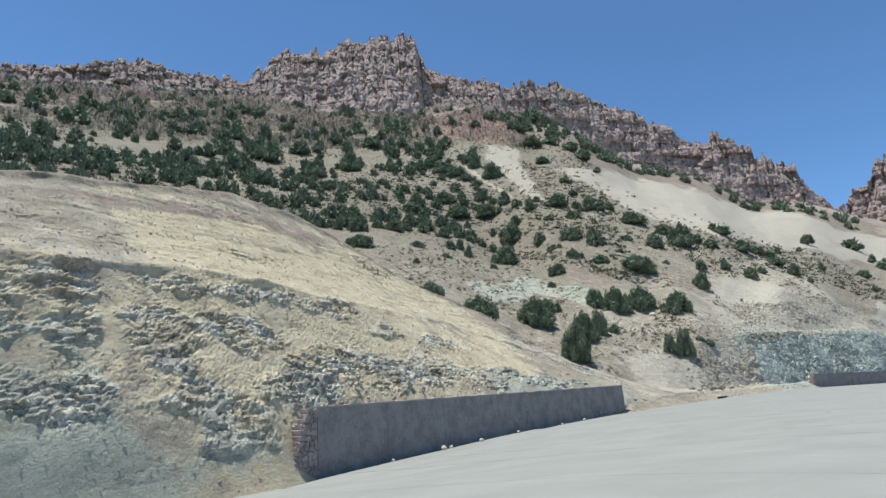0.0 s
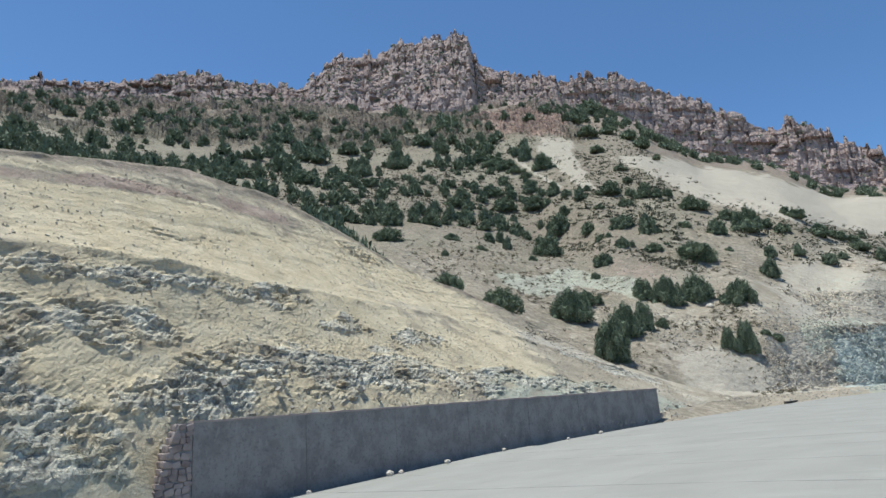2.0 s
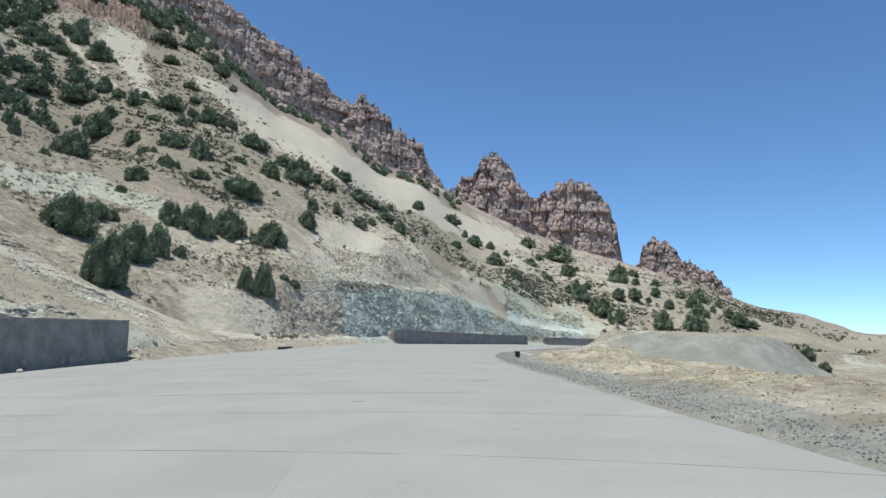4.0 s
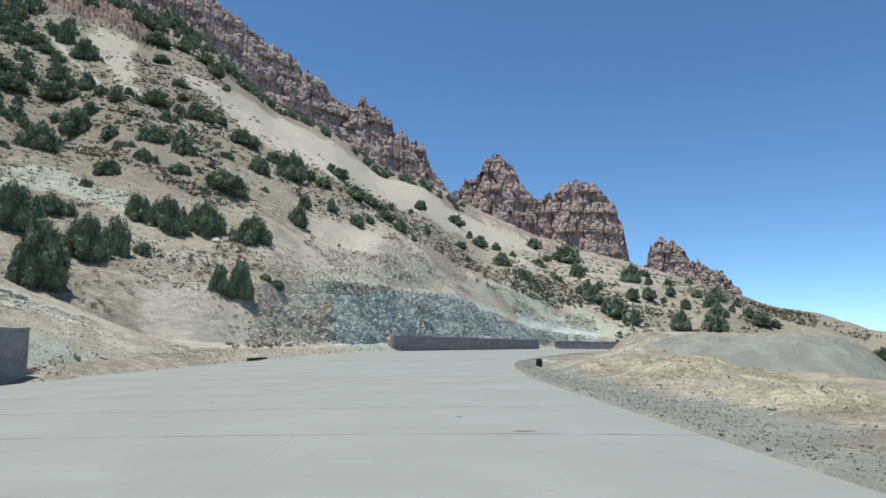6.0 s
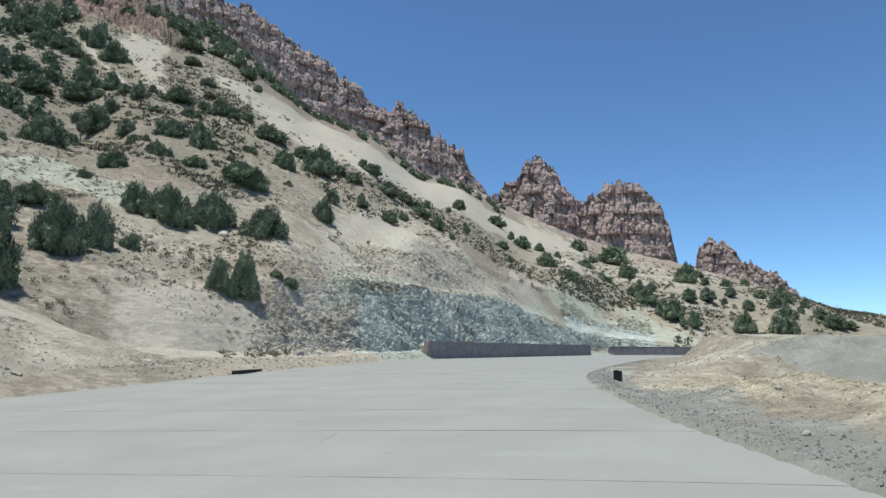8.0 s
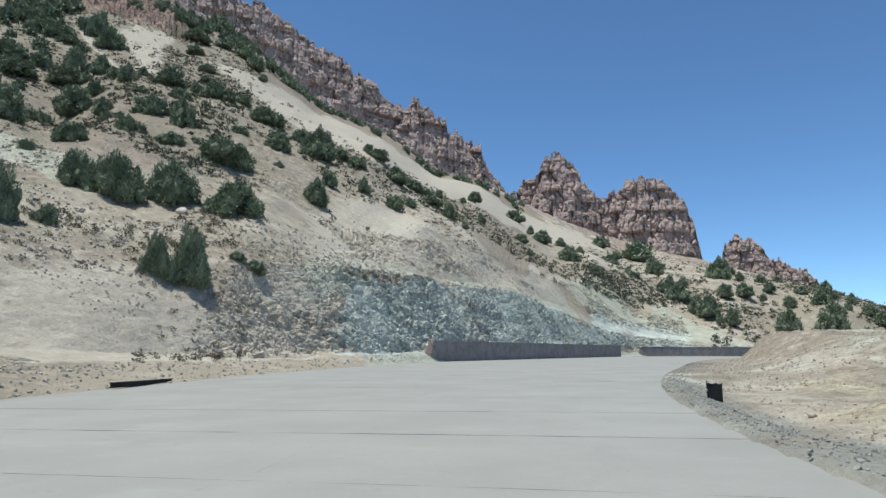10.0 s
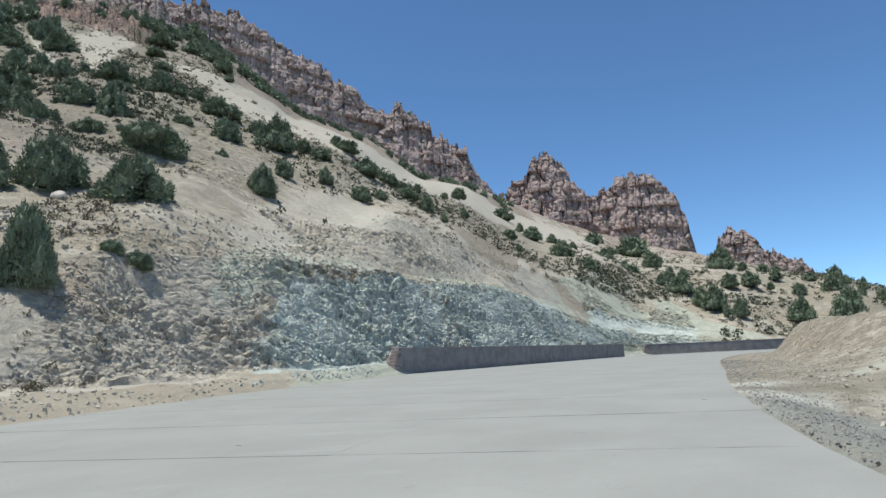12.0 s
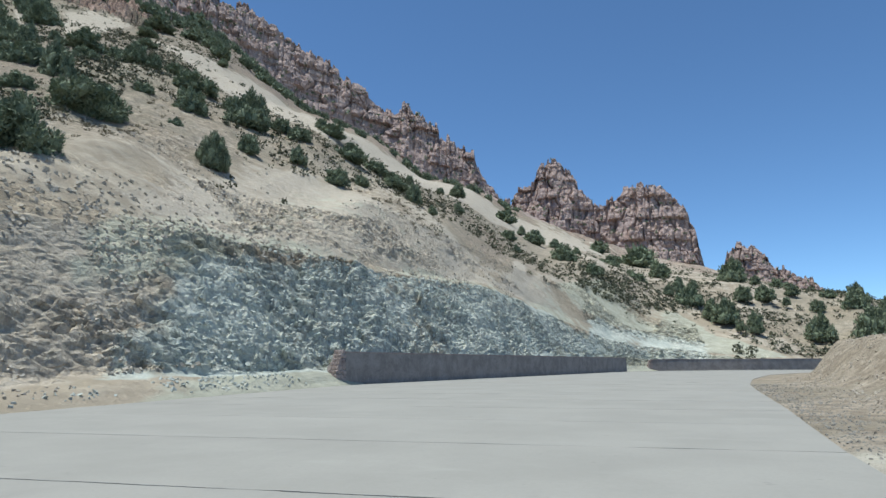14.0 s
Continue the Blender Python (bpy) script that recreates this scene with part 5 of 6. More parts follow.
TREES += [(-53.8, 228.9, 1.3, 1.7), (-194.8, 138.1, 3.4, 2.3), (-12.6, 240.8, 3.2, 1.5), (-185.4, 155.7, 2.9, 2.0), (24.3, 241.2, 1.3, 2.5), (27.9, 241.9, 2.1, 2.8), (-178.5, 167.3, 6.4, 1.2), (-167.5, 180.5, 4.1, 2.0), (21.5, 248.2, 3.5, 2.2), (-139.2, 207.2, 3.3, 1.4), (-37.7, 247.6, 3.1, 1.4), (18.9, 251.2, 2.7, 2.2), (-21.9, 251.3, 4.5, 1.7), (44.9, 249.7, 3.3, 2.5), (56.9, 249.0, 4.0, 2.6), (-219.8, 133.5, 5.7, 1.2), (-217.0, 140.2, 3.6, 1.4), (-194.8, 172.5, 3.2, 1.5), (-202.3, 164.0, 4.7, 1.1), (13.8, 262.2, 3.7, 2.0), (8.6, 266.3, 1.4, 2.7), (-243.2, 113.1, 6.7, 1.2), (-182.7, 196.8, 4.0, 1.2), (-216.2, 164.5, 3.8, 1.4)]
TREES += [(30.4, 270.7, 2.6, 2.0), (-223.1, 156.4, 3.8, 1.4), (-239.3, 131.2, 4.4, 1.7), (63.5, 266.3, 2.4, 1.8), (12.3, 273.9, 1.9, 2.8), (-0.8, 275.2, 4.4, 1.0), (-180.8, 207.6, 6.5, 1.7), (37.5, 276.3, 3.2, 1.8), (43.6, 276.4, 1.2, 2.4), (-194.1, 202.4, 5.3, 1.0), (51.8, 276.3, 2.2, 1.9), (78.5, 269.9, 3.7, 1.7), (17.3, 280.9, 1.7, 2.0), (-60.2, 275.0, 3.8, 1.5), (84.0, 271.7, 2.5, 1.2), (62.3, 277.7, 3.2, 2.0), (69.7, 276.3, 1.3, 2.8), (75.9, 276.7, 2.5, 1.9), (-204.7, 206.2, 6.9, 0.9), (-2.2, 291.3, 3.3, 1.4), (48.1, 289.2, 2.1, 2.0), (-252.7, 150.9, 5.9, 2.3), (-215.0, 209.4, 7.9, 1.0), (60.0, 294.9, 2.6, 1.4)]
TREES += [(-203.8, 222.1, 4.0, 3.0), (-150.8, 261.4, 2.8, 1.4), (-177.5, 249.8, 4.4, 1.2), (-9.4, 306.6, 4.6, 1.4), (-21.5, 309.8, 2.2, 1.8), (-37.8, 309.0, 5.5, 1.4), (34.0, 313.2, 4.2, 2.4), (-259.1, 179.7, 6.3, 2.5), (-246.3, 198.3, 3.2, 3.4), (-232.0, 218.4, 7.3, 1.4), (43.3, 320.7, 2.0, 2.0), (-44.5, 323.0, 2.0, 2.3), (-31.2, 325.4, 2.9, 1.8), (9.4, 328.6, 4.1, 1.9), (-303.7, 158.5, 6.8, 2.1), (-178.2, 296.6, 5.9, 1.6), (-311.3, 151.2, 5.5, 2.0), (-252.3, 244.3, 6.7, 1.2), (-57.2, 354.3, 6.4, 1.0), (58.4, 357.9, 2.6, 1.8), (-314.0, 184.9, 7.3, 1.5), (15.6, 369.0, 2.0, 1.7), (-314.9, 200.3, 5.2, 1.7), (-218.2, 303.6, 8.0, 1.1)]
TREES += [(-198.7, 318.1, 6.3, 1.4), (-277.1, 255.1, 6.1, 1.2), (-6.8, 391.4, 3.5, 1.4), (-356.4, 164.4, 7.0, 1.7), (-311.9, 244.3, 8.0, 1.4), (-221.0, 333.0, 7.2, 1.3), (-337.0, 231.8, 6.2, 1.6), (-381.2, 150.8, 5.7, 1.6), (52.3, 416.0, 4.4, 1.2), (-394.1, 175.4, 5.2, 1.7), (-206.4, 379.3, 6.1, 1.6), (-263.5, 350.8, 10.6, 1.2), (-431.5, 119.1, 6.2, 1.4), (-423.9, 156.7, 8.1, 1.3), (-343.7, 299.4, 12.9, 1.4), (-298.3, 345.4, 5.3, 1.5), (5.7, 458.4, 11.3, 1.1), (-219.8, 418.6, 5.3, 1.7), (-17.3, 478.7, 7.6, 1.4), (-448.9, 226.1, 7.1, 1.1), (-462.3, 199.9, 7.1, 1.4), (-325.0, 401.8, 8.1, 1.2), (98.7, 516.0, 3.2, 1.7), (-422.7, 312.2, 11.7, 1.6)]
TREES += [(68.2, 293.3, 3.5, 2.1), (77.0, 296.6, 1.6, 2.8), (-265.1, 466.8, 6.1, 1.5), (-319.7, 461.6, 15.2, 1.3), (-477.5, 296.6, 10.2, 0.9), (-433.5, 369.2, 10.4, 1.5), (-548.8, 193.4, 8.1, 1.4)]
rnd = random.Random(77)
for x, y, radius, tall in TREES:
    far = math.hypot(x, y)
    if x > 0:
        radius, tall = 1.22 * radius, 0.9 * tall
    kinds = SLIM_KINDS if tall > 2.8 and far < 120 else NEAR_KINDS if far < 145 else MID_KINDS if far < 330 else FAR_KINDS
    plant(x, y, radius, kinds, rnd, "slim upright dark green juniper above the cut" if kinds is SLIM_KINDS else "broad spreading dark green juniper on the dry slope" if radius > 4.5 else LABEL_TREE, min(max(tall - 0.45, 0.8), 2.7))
# the thick stand behind the spur and the loose scatter up to the rocks
spots = [(x, y, r) for x, y, r, h in TREES]
far_crowns = []
for low, high, v0, v1, wanted, single in ((66, 125, 1.6, 4.6, 115, True), (66, 128, 2.2, 5.2, 560, False), (64, 104, 4.6, 6.3, 330, False), (47, 66, 5.3, 6.3, 70, False), (42, 68, 3.6, 5.5, 170, False), (38, 50, 5.5, 6.3, 30, False), (22, 38, 5.55, 6.4, 150, False), (8, 22, 5.62, 6.3, 110, False)):
    count = 0
    for _ in range(4000):
        if count >= wanted:
            break
        b = rnd.uniform(low, high)
        j = int((b - BEAR[0]) / 0.125)
        v = rnd.uniform(v0, v1)
        k = int(v)
        r = GR[j][k] + (GR[j][k + 1] - GR[j][k]) * (v - k)
        x, y = -math.sin(radians(b)) * r, math.cos(radians(b)) * r
        if np.interp(b, *SCREE_LOW) < v < np.interp(b, *SCREE_TOP) and b < 36:
            continue
        if 4.4 < v < 5.6 and abs(b - np.interp(v, CHUTE_V, CHUTE_B)) < 2.4:
            continue
        if vnoise(np.array([[x / 45, y / 45, 0.5]]), 71)[0] < -0.45 or spur_at(x, y) > hill_at(x, y)[0]:
            continue
        radius = rnd.uniform(1.5, 3.6 if b < 38 else 3.4 if b < 61 else 4.2) * (1.0 if r < 300 else 1.45)
        if any(math.hypot(x - a, y - c) < (0.55 if b > 61 else 0.68) * (radius + q) for a, c, q in spots):
            continue
        spots.append((x, y, radius))
        if single:
            plant(x, y, radius, FAR_KINDS, rnd)
        else:
            me = TINY_KINDS[count % 2].children[0].data
            co = np.zeros(len(me.vertices) * 3, np.float32)
            me.vertices.foreach_get("co", co)
            turn = rnd.uniform(0, 6.28)
            co = co.reshape(-1, 3) @ np.array([[math.cos(turn), -math.sin(turn), 0], [math.sin(turn), math.cos(turn), 0], [0, 0, 1]])
            far_crowns.append(co * (radius, radius, 1.5 * radius) + (x, y, ground_z(x, y) - 0.2))
        count += 1
for kind in TINY_KINDS:
    for ob in (*kind.children, kind):
        bpy.data.objects.remove(ob)
tagged(new("far_junipers", mesh_of_quads("far_junipers", np.concatenate(far_crowns), M_LEAF)), "far dark green junipers scattered below the crest", "trees", kind="stuff")

for bx, by, br in ((33.7, 72.0, 1.3), (35.5, 71.5, 1.0)):
    kind = NEAR_KINDS[1]
    ob = copy_thing(kind, Matrix.Translation((bx, by, float(low_ground(np.array([bx]), np.array([by]))[0]) - 0.1)))
    ob.scale = (br, br, br * 1.35)
    tagged(ob, "small dark green juniper at the foot of the spoil mound", "tree", "junipers on the mountainside")

for bx, by, br in ((-39.4, 79.9, 1.1), (-38.3, 81.3, 1.3)):
    ob = copy_thing(NEAR_KINDS[2], Matrix.Translation((bx, by, ground_z(bx, by) - 0.15)))
    ob.scale = (br, br, br * 1.1)
    tagged(ob, "low grey-green bush on the edge of the cut", "bush", "junipers on the mountainside")

# ---- low shrubs, stones ----
def tufts(name, label, spots, material, pieces, leaf):
    r = np.random.RandomState(len(spots))
    out = []
    for x, y, z, s in spots:
        c = np.array((x, y, z)) + r.normal(size=(pieces, 3)) * (0.4, 0.4, 0.25) * s + (0, 0, 0.25 * s)
        t, b = r.normal(size=(pieces, 3)), r.normal(size=(pieces, 3))
        t /= np.linalg.norm(t, axis=1)[:, None]
        b /= np.linalg.norm(b, axis=1)[:, None]
        w = leaf * s
        out.append(np.stack([c - t * w, c - b * w, c + t * w, c + b * w], 1).reshape(-1, 3))
    ob = new(name, mesh_of_quads(name, np.concatenate(out), material))
    return tagged(ob, label, "shrubs", kind="stuff")


def hill_spots(seed, count, b0, b1, v0, v1, s0, s1, keep=-0.2, scale=20):
    r = np.random.RandomState(seed)
    b, v = r.uniform(b0, b1, count), r.uniform(v0, v1, count)
    rad, z = hill_base(b, v)
    x, y = -np.sin(np.radians(b)) * rad, np.cos(np.radians(b)) * rad
    # true surface, by the nearest vertex of the mountainside
    jj = np.round((b - BEAR[0]) / 0.125).astype(int)
    vi = np.searchsorted(V, v).clip(0, len(V) - 1)
    ok = (vnoise(rows3(x / scale, y / scale, 0 * x), seed) > keep) & (zones_scree[vi, jj] < r.uniform(0.1, 1.25, count))
    x, y, z = HX[vi, jj], HY[vi, jj], HZ[vi, jj]
    s = r.uniform(s0, s1, count)
    return [(a, c, d, e) for a, c, d, e, o in zip(x, y, z, s, ok) if o]


M_SHRUB = plain_material("dry_shrub", (0.135, 0.12, 0.08), (0.23, 0.20, 0.135), 3.0)
M_SCRUB = plain_material("green_scrub", (0.085, 0.092, 0.06), (0.16, 0.16, 0.105), 3.0)
tufts("low_shrubs", "small dry grey-green cushion shrubs on the slope", hill_spots(81, 2500, 26.5, 60, 2.2, 4.9, 0.22, 0.75, -0.35) + hill_spots(89, 420, 12, 23, 3.8, 4.9, 0.25, 0.8, -0.35) + hill_spots(88, 420, 25, 48, 0.6, 2.3, 0.18, 0.6, -0.1, 8), M_SHRUB, 44, 0.15)
tufts("far_shrubs", "small dark shrubs on the upper slopes", hill_spots(80, 4200, 30, 62, 3.7, 5.2, 0.3, 0.95, -0.3, 14) + hill_spots(82, 11000, 30, 100, 4.1, 6.2, 0.5, 1.5, -0.4, 40) + hill_spots(85, 2200, -18, 33, 4.3, 5.05, 0.5, 1.2, -0.4, 40) + hill_spots(86, 2600, -20, 4, 4.2, 6.0, 0.5, 1.6, -0.5, 40) + hill_spots(87, 900, -26, -5, 0.6, 5.6, 0.7, 1.9, -0.2, 15) + hill_spots(84, 420, -18, 24, 3.9, 4.6, 0.3, 0.9, 0.0, 15), M_SCRUB, 16, 0.24)
tufts("crest_shrubs", "dark shrubs growing on the rocks of the crest", hill_spots(83, 500, 10, 100, 6.0, 6.9, 1.2, 2.8, -0.4, 60) + LEDGE_SHRUBS, M_LEAF, 10, 0.45)


def stones(name, label, spots, material, seed):
    """Scattered angular stones in one mesh."""
    r = np.random.RandomState(seed)
    v0 = np.array([(x, y, z) for x in (-0.5, 0.5) for y in (-0.5, 0.5) for z in (-0.5, 0.5)])
    f0 = np.array([(0, 1, 3), (0, 3, 2), (4, 6, 7), (4, 7, 5), (0, 4, 5), (0, 5, 1), (2, 3, 7), (2, 7, 6), (0, 2, 6), (0, 6, 4), (1, 5, 7), (1, 7, 3)])
    vs, fs = [], []
    for n, (x, y, z, s) in enumerate(spots):
        k = (v0 + r.uniform(-0.22, 0.22, (8, 3))) * r.uniform(0.55, 1.15, 3) * (1, 1, 0.8)
        turn = np.linalg.qr(r.normal(size=(3, 3)))[0]
        turn[:, 0] *= np.sign(np.linalg.det(turn))
        vs.append(k @ turn * s + (x, y, z + 0.08 * s))
        fs.append(f0 + n * 8)
    me = bpy.data.meshes.new(name)
    me.from_pydata(np.concatenate(vs).tolist(), [], np.concatenate(fs).tolist())
    me.materials.append(material)
    return tagged(new(name, me), label, "stones", kind="stuff")


M_ROCK = plain_material("loose_stone", (0.36, 0.315, 0.25), (0.50, 0.45, 0.37), 1.5, 0.95, 0.03, 9.0)
M_CLOD = plain_material("earth_clod", (0.38, 0.31, 0.20), (0.48, 0.41, 0.285), 1.5, 0.95, 0.03, 9.0)
M_ROCK_BLUE = plain_material("loose_blue_stone", (0.36, 0.38, 0.34), (0.54, 0.545, 0.475), 0.5, 0.95, 0.03, 9.0)
stones("slope_stones", "scattered tan stones on the dry slope", hill_spots(91, 9000, 8, 62, 1.9, 4.8, 0.08, 0.34, -0.2, 12) + hill_spots(94, 2500, 26, 48, 0.3, 1.8, 0.05, 0.2, -0.1, 6), M_ROCK, 5)
stones("cut_rubble", "broken blue-grey rubble below the cut", hill_spots(92, 1100, 0, 20, 0.1, 0.6, 0.05, 0.22, -0.2, 6), M_ROCK_BLUE, 6)
stones("cut_blocks", "angular blue-grey blocks broken out of the road cut", hill_spots(96, 2600, 4, 19.5, 0.95, 2.1, 0.08, 0.32, 0.0, 4), M_ROCK_BLUE, 21)
stones("bank_blocks", "angular tan blocks broken out of the bank", hill_spots(97, 2000, 18.5, 27.5, 0.85, 1.9, 0.06, 0.27, 0.0, 3), M_ROCK, 22)
stones("foot_rubble", "pale rubble along the foot of the bank", hill_spots(93, 1100, 20, 46, 0.02, 0.6, 0.05, 0.18, -0.4, 6), M_ROCK, 7)
r = np.random.RandomState(18)
pick_v, pick_y = r.randint(4, 158, 6000), r.randint(40, SPX.shape[1] - 60, 6000)
STONE_SIZE = r.uniform(0.05, 0.12, 6000) * r.uniform(0.5, 1.5, 6000)
stones("spur_stones", "loose angular stones lying on the cut earth spur", [(SPX[a, b], SPY[a, b], SPZ[a, b], s) for a, b, s in zip(pick_v, pick_y, STONE_SIZE)], M_ROCK, 15)
r = np.random.RandomState(8)
ys = -12 + 122 * r.rand(14000) ** 1.5
xs = np.interp(ys, RIGHT[:, 1], RIGHT[:, 0]) + 0.04 + r.gamma(1.5, 0.95, 14000)
M_GREY_STONE = plain_material("grey_gravel", (0.22, 0.212, 0.188), (0.38, 0.362, 0.32), 1.5, 0.95, 0.03, 9.0)
stones("shoulder_gravel", "coarse grey gravel along the road's shoulder", list(zip(xs, ys, low_ground(xs, ys), r.uniform(0.015, 0.036, 14000) * r.uniform(0.4, 2.0, 14000))), M_GREY_STONE, 9)
ys = 60 + 70 * r.rand(3000) ** 1.3
xs = np.interp(ys, RIGHT[:, 1], RIGHT[:, 0]) + 2.5 + 12 * r.rand(3000)
stones("bank_stones", "loose tan stones on the earth bank round the bend", list(zip(xs, ys, low_ground(xs, ys), r.uniform(0.04, 0.11, 3000) * r.uniform(0.4, 1.7, 3000))), M_ROCK, 16)
ys = -12 + 66 * r.rand(2600)
xs = np.interp(ys, RIGHT[:, 1], RIGHT[:, 0]) + r.normal(6.5, 1.8, 2600)
stones("heap_stones", "yellow earth clods and stones on the heaps", list(zip(xs, ys, low_ground(xs, ys), r.uniform(0.03, 0.07, 2600) * r.uniform(0.5, 1.6, 2600))), M_CLOD, 14)
ys = r.uniform(-40, 56, 700)
xs = -30.2 - r.gamma(1.5, 0.8, 700)
zs = np.array([max(spur_at(a, b), float(road_z(a, b))) for a, b in zip(xs, ys)])
stones("bank_rubble", "yellowish stones at the foot of the spur", list(zip(xs, ys, zs, r.uniform(0.1, 0.4, 700))), M_ROCK, 10)


# ---- things along the road ----
def box_part(name, lo, hi, material, parent, label="", edge=0.02):
    bm = bmesh.new()
    bmesh.ops.create_cube(bm, size=1.0)
    for v in bm.verts:
        v.co = Vector([lo[k] + (hi[k] - lo[k]) * (v.co[k] + 0.5) for k in range(3)])
    if edge:
        bmesh.ops.bevel(bm, geom=bm.edges[:], offset=edge, segments=2, affect="EDGES")
    return part(name, bm, material, parent, label)


# black folded sheet-metal barrier at the road's edge
marker = tagged(new("sheet_barrier"), "black folded sheet metal barrier standing at the road's edge", "barrier")
M_ALU = plain_material("bare_metal_edge", (0.35, 0.36, 0.37), (0.5, 0.5, 0.51), 3.0, 0.4, 0.002, 10.0, 0.5)
FOLD = [(-1.15, 56.2), (-1.42, 53.45), (-0.92, 53.35)]
for (ax, ay), (bx, by), nm in ((FOLD[0], FOLD[1], "panel"), (FOLD[1], FOLD[2], "panel")):
    bm = bmesh.new()
    a, b = Vector((ax, ay, 0)), Vector((bx, by, 0))
    side = (b - a).normalized().cross(Vector((0, 0, 1))) * 0.03
    grid = []
    for i in range(9):
        q = a.lerp(b, i / 8) + side * math.sin(i * 1.1) * 0.5
        grid.append([[bm.verts.new((q + s * side + Vector((0, 0, z)))) for z in (-0.95, -0.5, -0.15, 0.2 + 0.02 * math.sin(i * 1.7))] for s in (-0.5, 0.5)])
    for g, h in zip(grid, grid[1:]):
        for k in range(3):
            bm.faces.new((g[0][k], h[0][k], h[0][k + 1], g[0][k + 1]))
            bm.faces.new((g[1][k + 1], h[1][k + 1], h[1][k], g[1][k]))
        bm.faces.new((g[0][3], h[0][3], h[1][3], g[1][3]))
    for g in (grid[0], grid[-1]):
        for k in range(3):
            bm.faces.new((g[0][k], g[0][k + 1], g[1][k + 1], g[1][k]))
    part(nm, bm, M_BLACK, marker)
post = bmesh.new()
bmesh.ops.create_cone(post, segments=10, radius1=0.05, radius2=0.05, depth=1.3, cap_ends=True, matrix=Matrix.Translation((FOLD[1][0] + 0.06, FOLD[1][1] + 0.06, -0.45)))
part("post", post, M_BLACK, marker)
bolt = bmesh.new()
bmesh.ops.create_icosphere(bolt, subdivisions=2, radius=0.05, matrix=Matrix.Translation((FOLD[1][0] - 0.05, FOLD[1][1] - 0.04, -0.05)))
part("bolt", bolt, M_ALU, marker, "bare metal bolt")

# dark beam lying at the foot of the bank
beam = tagged(new("fallen_beam"), "dark fallen metal beam lying at the road's edge", "beam")
for nm, lo, hi in (("flange", (-0.09, -2.3, 0.0), (0.09, 2.3, 0.04)), ("web", (-0.02, -2.28, 0.036), (0.02, 2.28, 0.22)), ("flange", (-0.09, -2.3, 0.216), (0.09, 2.3, 0.256))):
    box_part(nm, lo, hi, M_BLACK, beam, edge=0.008)
beam.matrix_basis = Matrix.Translation((-27.6, 54.5, float(road_z(-27.6, 54.5)) + 0.01)) @ Matrix.Rotation(radians(3), 4, "Z")


def boulder(name, label, x, y, size, material, seed, z=None):
    bm = bmesh.new()
    bmesh.ops.create_icosphere(bm, subdivisions=3, radius=0.5)
    for v in bm.verts:
        p = v.co * 2.2 + Vector((seed * 3.1, 0, 0))
        v.co *= 1 + 0.28 * noise.noise(p) + 0.1 * noise.noise(p * 2.7)
    for v in bm.verts:
        v.co = Vector((v.co.x * size[0], v.co.y * size[1], v.co.z * size[2]))
    me = bpy.data.meshes.new(name)
    bm.to_mesh(me)
    bm.free()
    me.materials.append(material)
    ob = new(name, me)
    zz = ground_z(x, y) if z is None else z
    ob.matrix_basis = Matrix.Translation((x, y, zz + size[2] * 0.3))
    return tagged(ob, label, "boulder")


M_PALE = plain_material("pale_boulder_stone", (0.52, 0.45, 0.36), (0.66, 0.58, 0.48), 1.5, 0.9, 0.03, 9.0)
boulder("boulder", "pale rounded boulder resting beside a juniper", -50.8, 86.3, (1.35, 1.25, 1.2), M_PALE, 1)
for n, (x, y, s) in enumerate(((2.2, 19.0, 0.22), (2.9, 18.2, 0.2), (4.1, 21.5, 0.2), (1.5, 24.0, 0.16), (2.6, 30.5, 0.2), (0.6, 47.5, 0.24), (5.2, 12.5, 0.2))):
    boulder("stone_block", "dark angular stone lying on the gravel shoulder", x, y, (s, s * 0.8, s * 0.7), M_ROCK, 3 + n, float(low_ground(np.array([x]), np.array([y]))[0]))
for n, (y, s) in enumerate(((-3.0, 0.5), (-2.2, 0.35), (1.5, 0.42), (7.0, 0.3), (-8.5, 0.3), (14.0, 0.28), (18.5, 0.35))):
    boulder("stone_block", "pale stone fallen at the foot of the wall", -28.9 + 0.1 * (n % 3), y, (s, s, s * 0.8), M_PALE, 20 + n, float(road_z(-29.0, y)))


# ---- grey pick-up parked on the turnout ----
M_PAINT = plain_material("grey_car_paint", (0.075, 0.08, 0.085), (0.095, 0.10, 0.105), 0.8, 0.35, 0.0005, 5.0, 0.5)
M_GLASS, nn, ll, bsdf = nodes_of("car_glass")
bsdf.inputs["Base Color"].default_value, bsdf.inputs["Roughness"].default_value = (0.02, 0.025, 0.03, 1), 0.05
M_TYRE = plain_material("tyre_rubber", (0.012, 0.012, 0.012), (0.025, 0.025, 0.024), 5.0, 0.85)
car = tagged(new("pickup_truck"), "grey parked pick-up truck on the gravel turnout", "car")


def side_prism(name, outline, half_low, half_high, z_turn, material, parent, label="", edge=0.05):
    """A body from a side outline of (x, z), narrowing above z_turn."""
    bm = bmesh.new()
    rings = []
    for sgn in (-1, 1):
        rings.append([bm.verts.new((x, sgn * (half_low if z <= z_turn else half_high), z)) for x, z in outline])
    bm.faces.new(rings[0])
    bm.faces.new(rings[1][::-1])
    for k in range(len(outline)):
        bm.faces.new((rings[0][k - 1], rings[1][k - 1], rings[1][k], rings[0][k]))
    bmesh.ops.bevel(bm, geom=bm.edges[:], offset=edge, segments=2, affect="EDGES")
    return part(name, bm, material, parent, label)


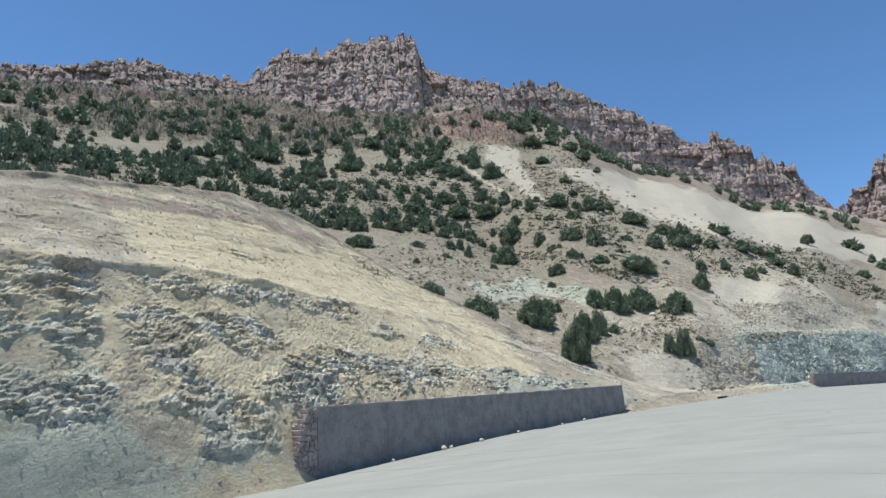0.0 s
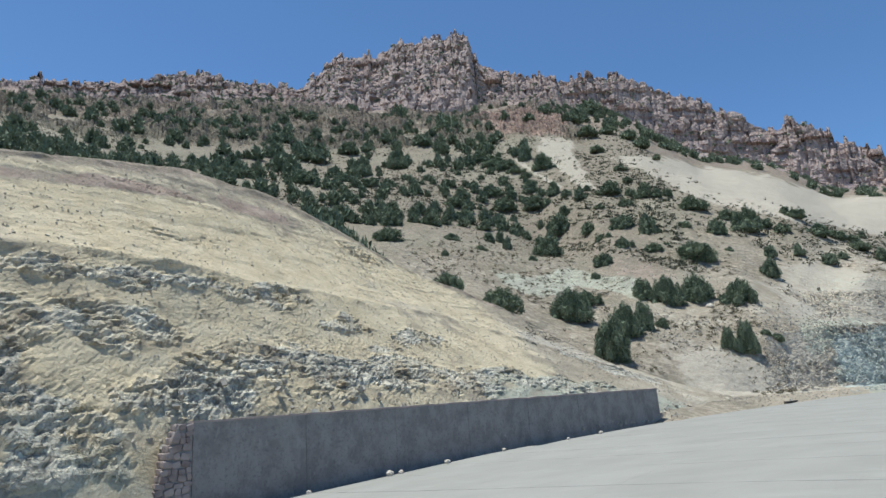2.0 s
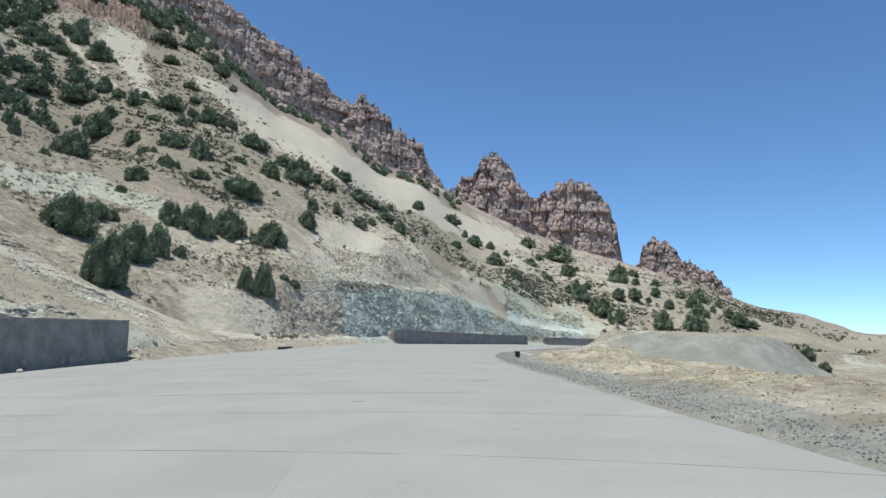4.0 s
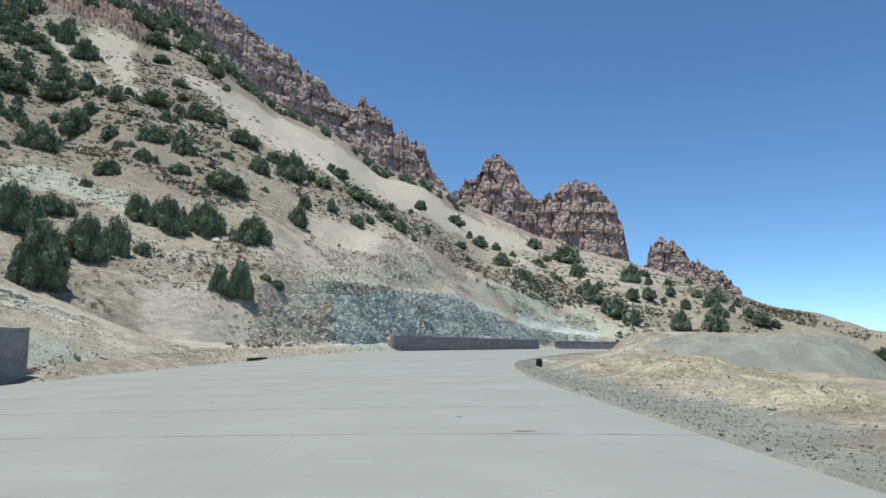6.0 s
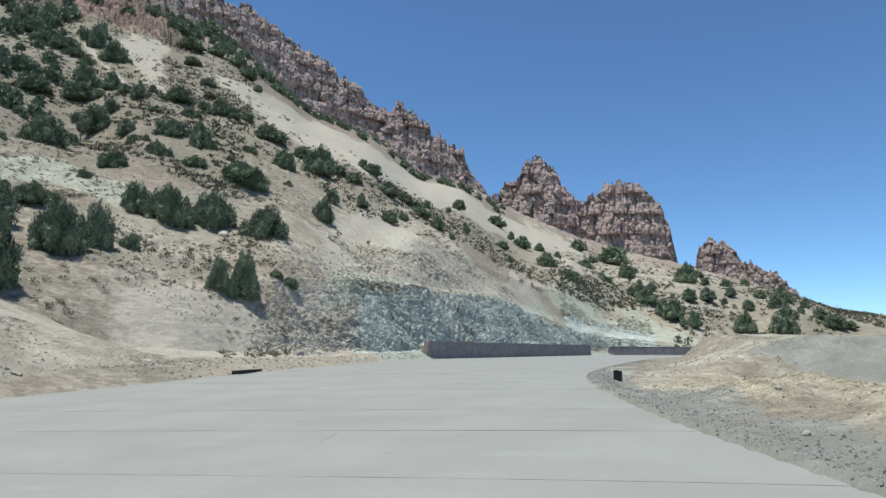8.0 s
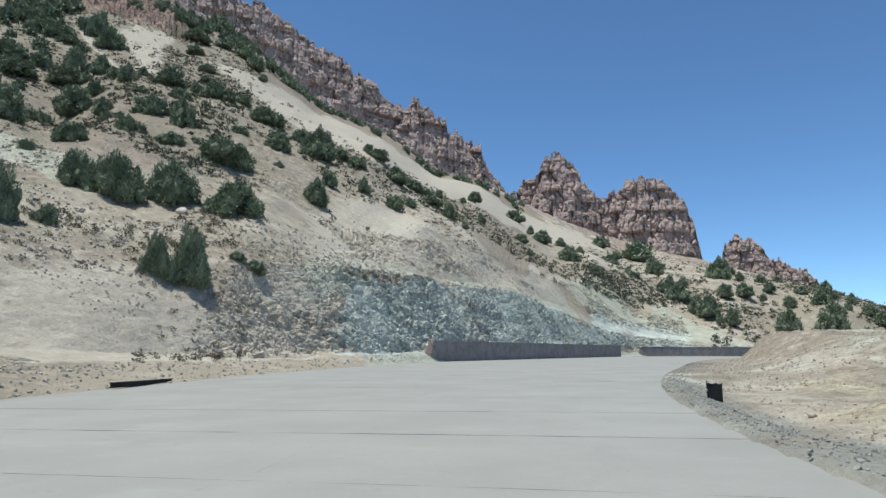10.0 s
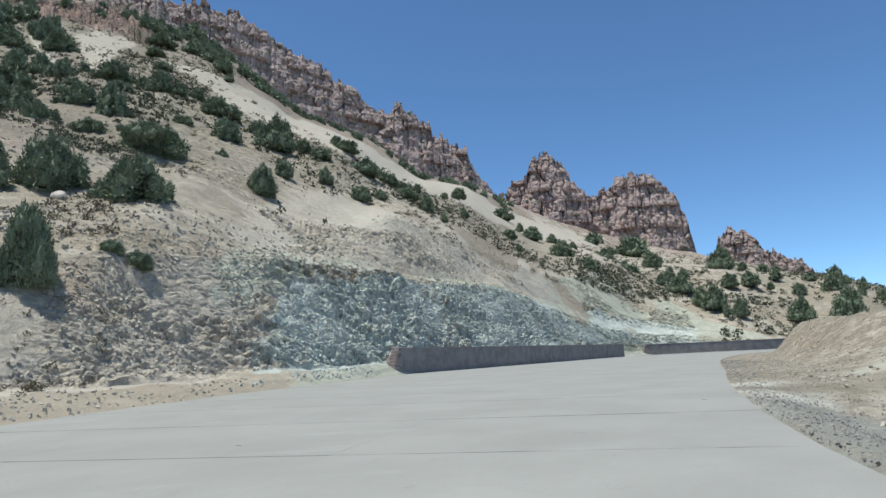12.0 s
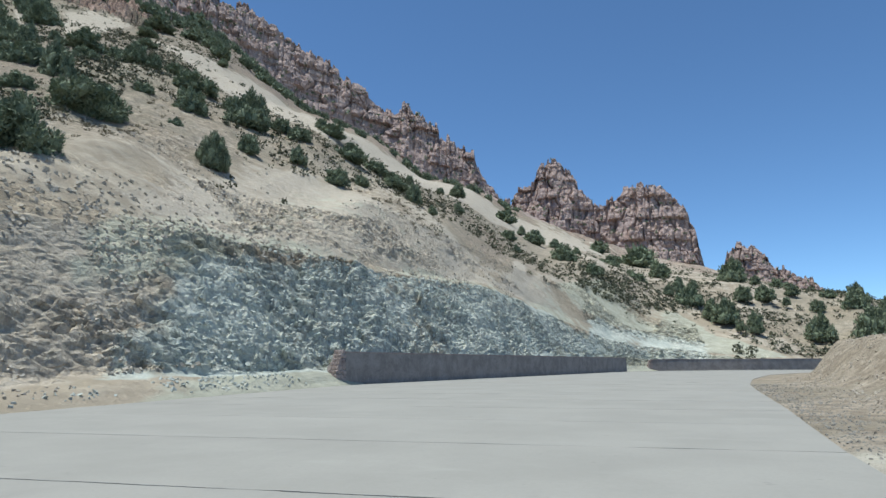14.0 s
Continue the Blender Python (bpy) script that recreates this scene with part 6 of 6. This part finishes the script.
side_prism("body", [(-2.55, 0.5), (2.5, 0.5), (2.6, 0.75), (2.5, 1.02), (1.1, 1.12), (-0.9, 1.12), (-2.6, 1.1), (-2.62, 0.6)], 0.9, 0.88, 1.05, M_PAINT, car)
side_prism("cab", [(1.15, 1.1), (0.45, 1.72), (-0.75, 1.76), (-0.95, 1.1)], 0.86, 0.72, 1.2, M_PAINT, car)
for sgn in (-1, 1):
    bm = bmesh.new()
    vs = [bm.verts.new((x, sgn * y, z)) for x, y, z in ((0.95, 0.845, 1.18), (0.42, 0.745, 1.64), (-0.68, 0.742, 1.67), (-0.82, 0.845, 1.18))]
    back = [bm.verts.new((v.co.x, v.co.y - sgn * 0.03, v.co.z)) for v in vs]
    bm.faces.new(vs)
    bm.faces.new(back[::-1])
    for k in range(4):
        bm.faces.new((vs[k - 1], back[k - 1], back[k], vs[k]))
    part("side_window", bm, M_GLASS, car, "dark side window glass")
bm = bmesh.new()
vs = [bm.verts.new(p) for p in ((1.14, -0.78, 1.16), (1.14, 0.78, 1.16), (0.5, 0.66, 1.7), (0.5, -0.66, 1.7))]
back = [bm.verts.new(v.co - Vector((0.05, 0, 0))) for v in vs]
bm.faces.new(vs)
bm.faces.new(back[::-1])
for k in range(4):
    bm.faces.new((vs[k - 1], back[k - 1], back[k], vs[k]))
part("windscreen", bm, M_GLASS, car, "dark windscreen glass")
box_part("bumper", (2.5, -0.88, 0.48), (2.72, 0.88, 0.72), M_BLACK, car, "black front bumper", 0.04)
box_part("mirror", (0.85, 0.86, 1.15), (1.0, 1.08, 1.32), M_BLACK, car, "", 0.03)
box_part("mirror", (0.85, -1.08, 1.15), (1.0, -0.86, 1.32), M_BLACK, car, "", 0.03)
for y in (-0.68, 0.68):
    box_part("headlight", (2.5, y - 0.2, 0.78), (2.6, y + 0.2, 0.96), M_ALU, car, "clear headlight", 0.03)
for x in (-1.65, 1.7):
    for y in (-0.8, 0.8):
        bm = bmesh.new()
        m = Matrix.Translation((x, y, 0.38)) @ Matrix.Rotation(radians(90), 4, "X")
        bmesh.ops.create_cone(bm, segments=28, radius1=0.38, radius2=0.38, depth=0.26, cap_ends=True, matrix=m)
        bmesh.ops.bevel(bm, geom=[e for e in bm.edges if len(e.link_faces) == 2 and abs(e.calc_face_angle()) > 1], offset=0.05, segments=2, affect="EDGES")
        wheel = part("wheel", bm, M_TYRE, car)
        bm = bmesh.new()
        bmesh.ops.create_cone(bm, segments=20, radius1=0.22, radius2=0.18, depth=0.05, cap_ends=True, matrix=Matrix.Translation((0, math.copysign(0.14, y), 0)) @ Matrix.Translation((x, y, 0.38)) @ Matrix.Rotation(radians(90), 4, "X"))
        part("rim", bm, M_ALU, wheel, "steel rim")
CAR_X, CAR_Y = 14.3, 4.6
car.matrix_basis = Matrix.Translation((CAR_X, CAR_Y, float(low_ground(np.array([CAR_X]), np.array([CAR_Y]))[0]) + 0.02)) @ Matrix.Rotation(radians(245), 4, "Z")
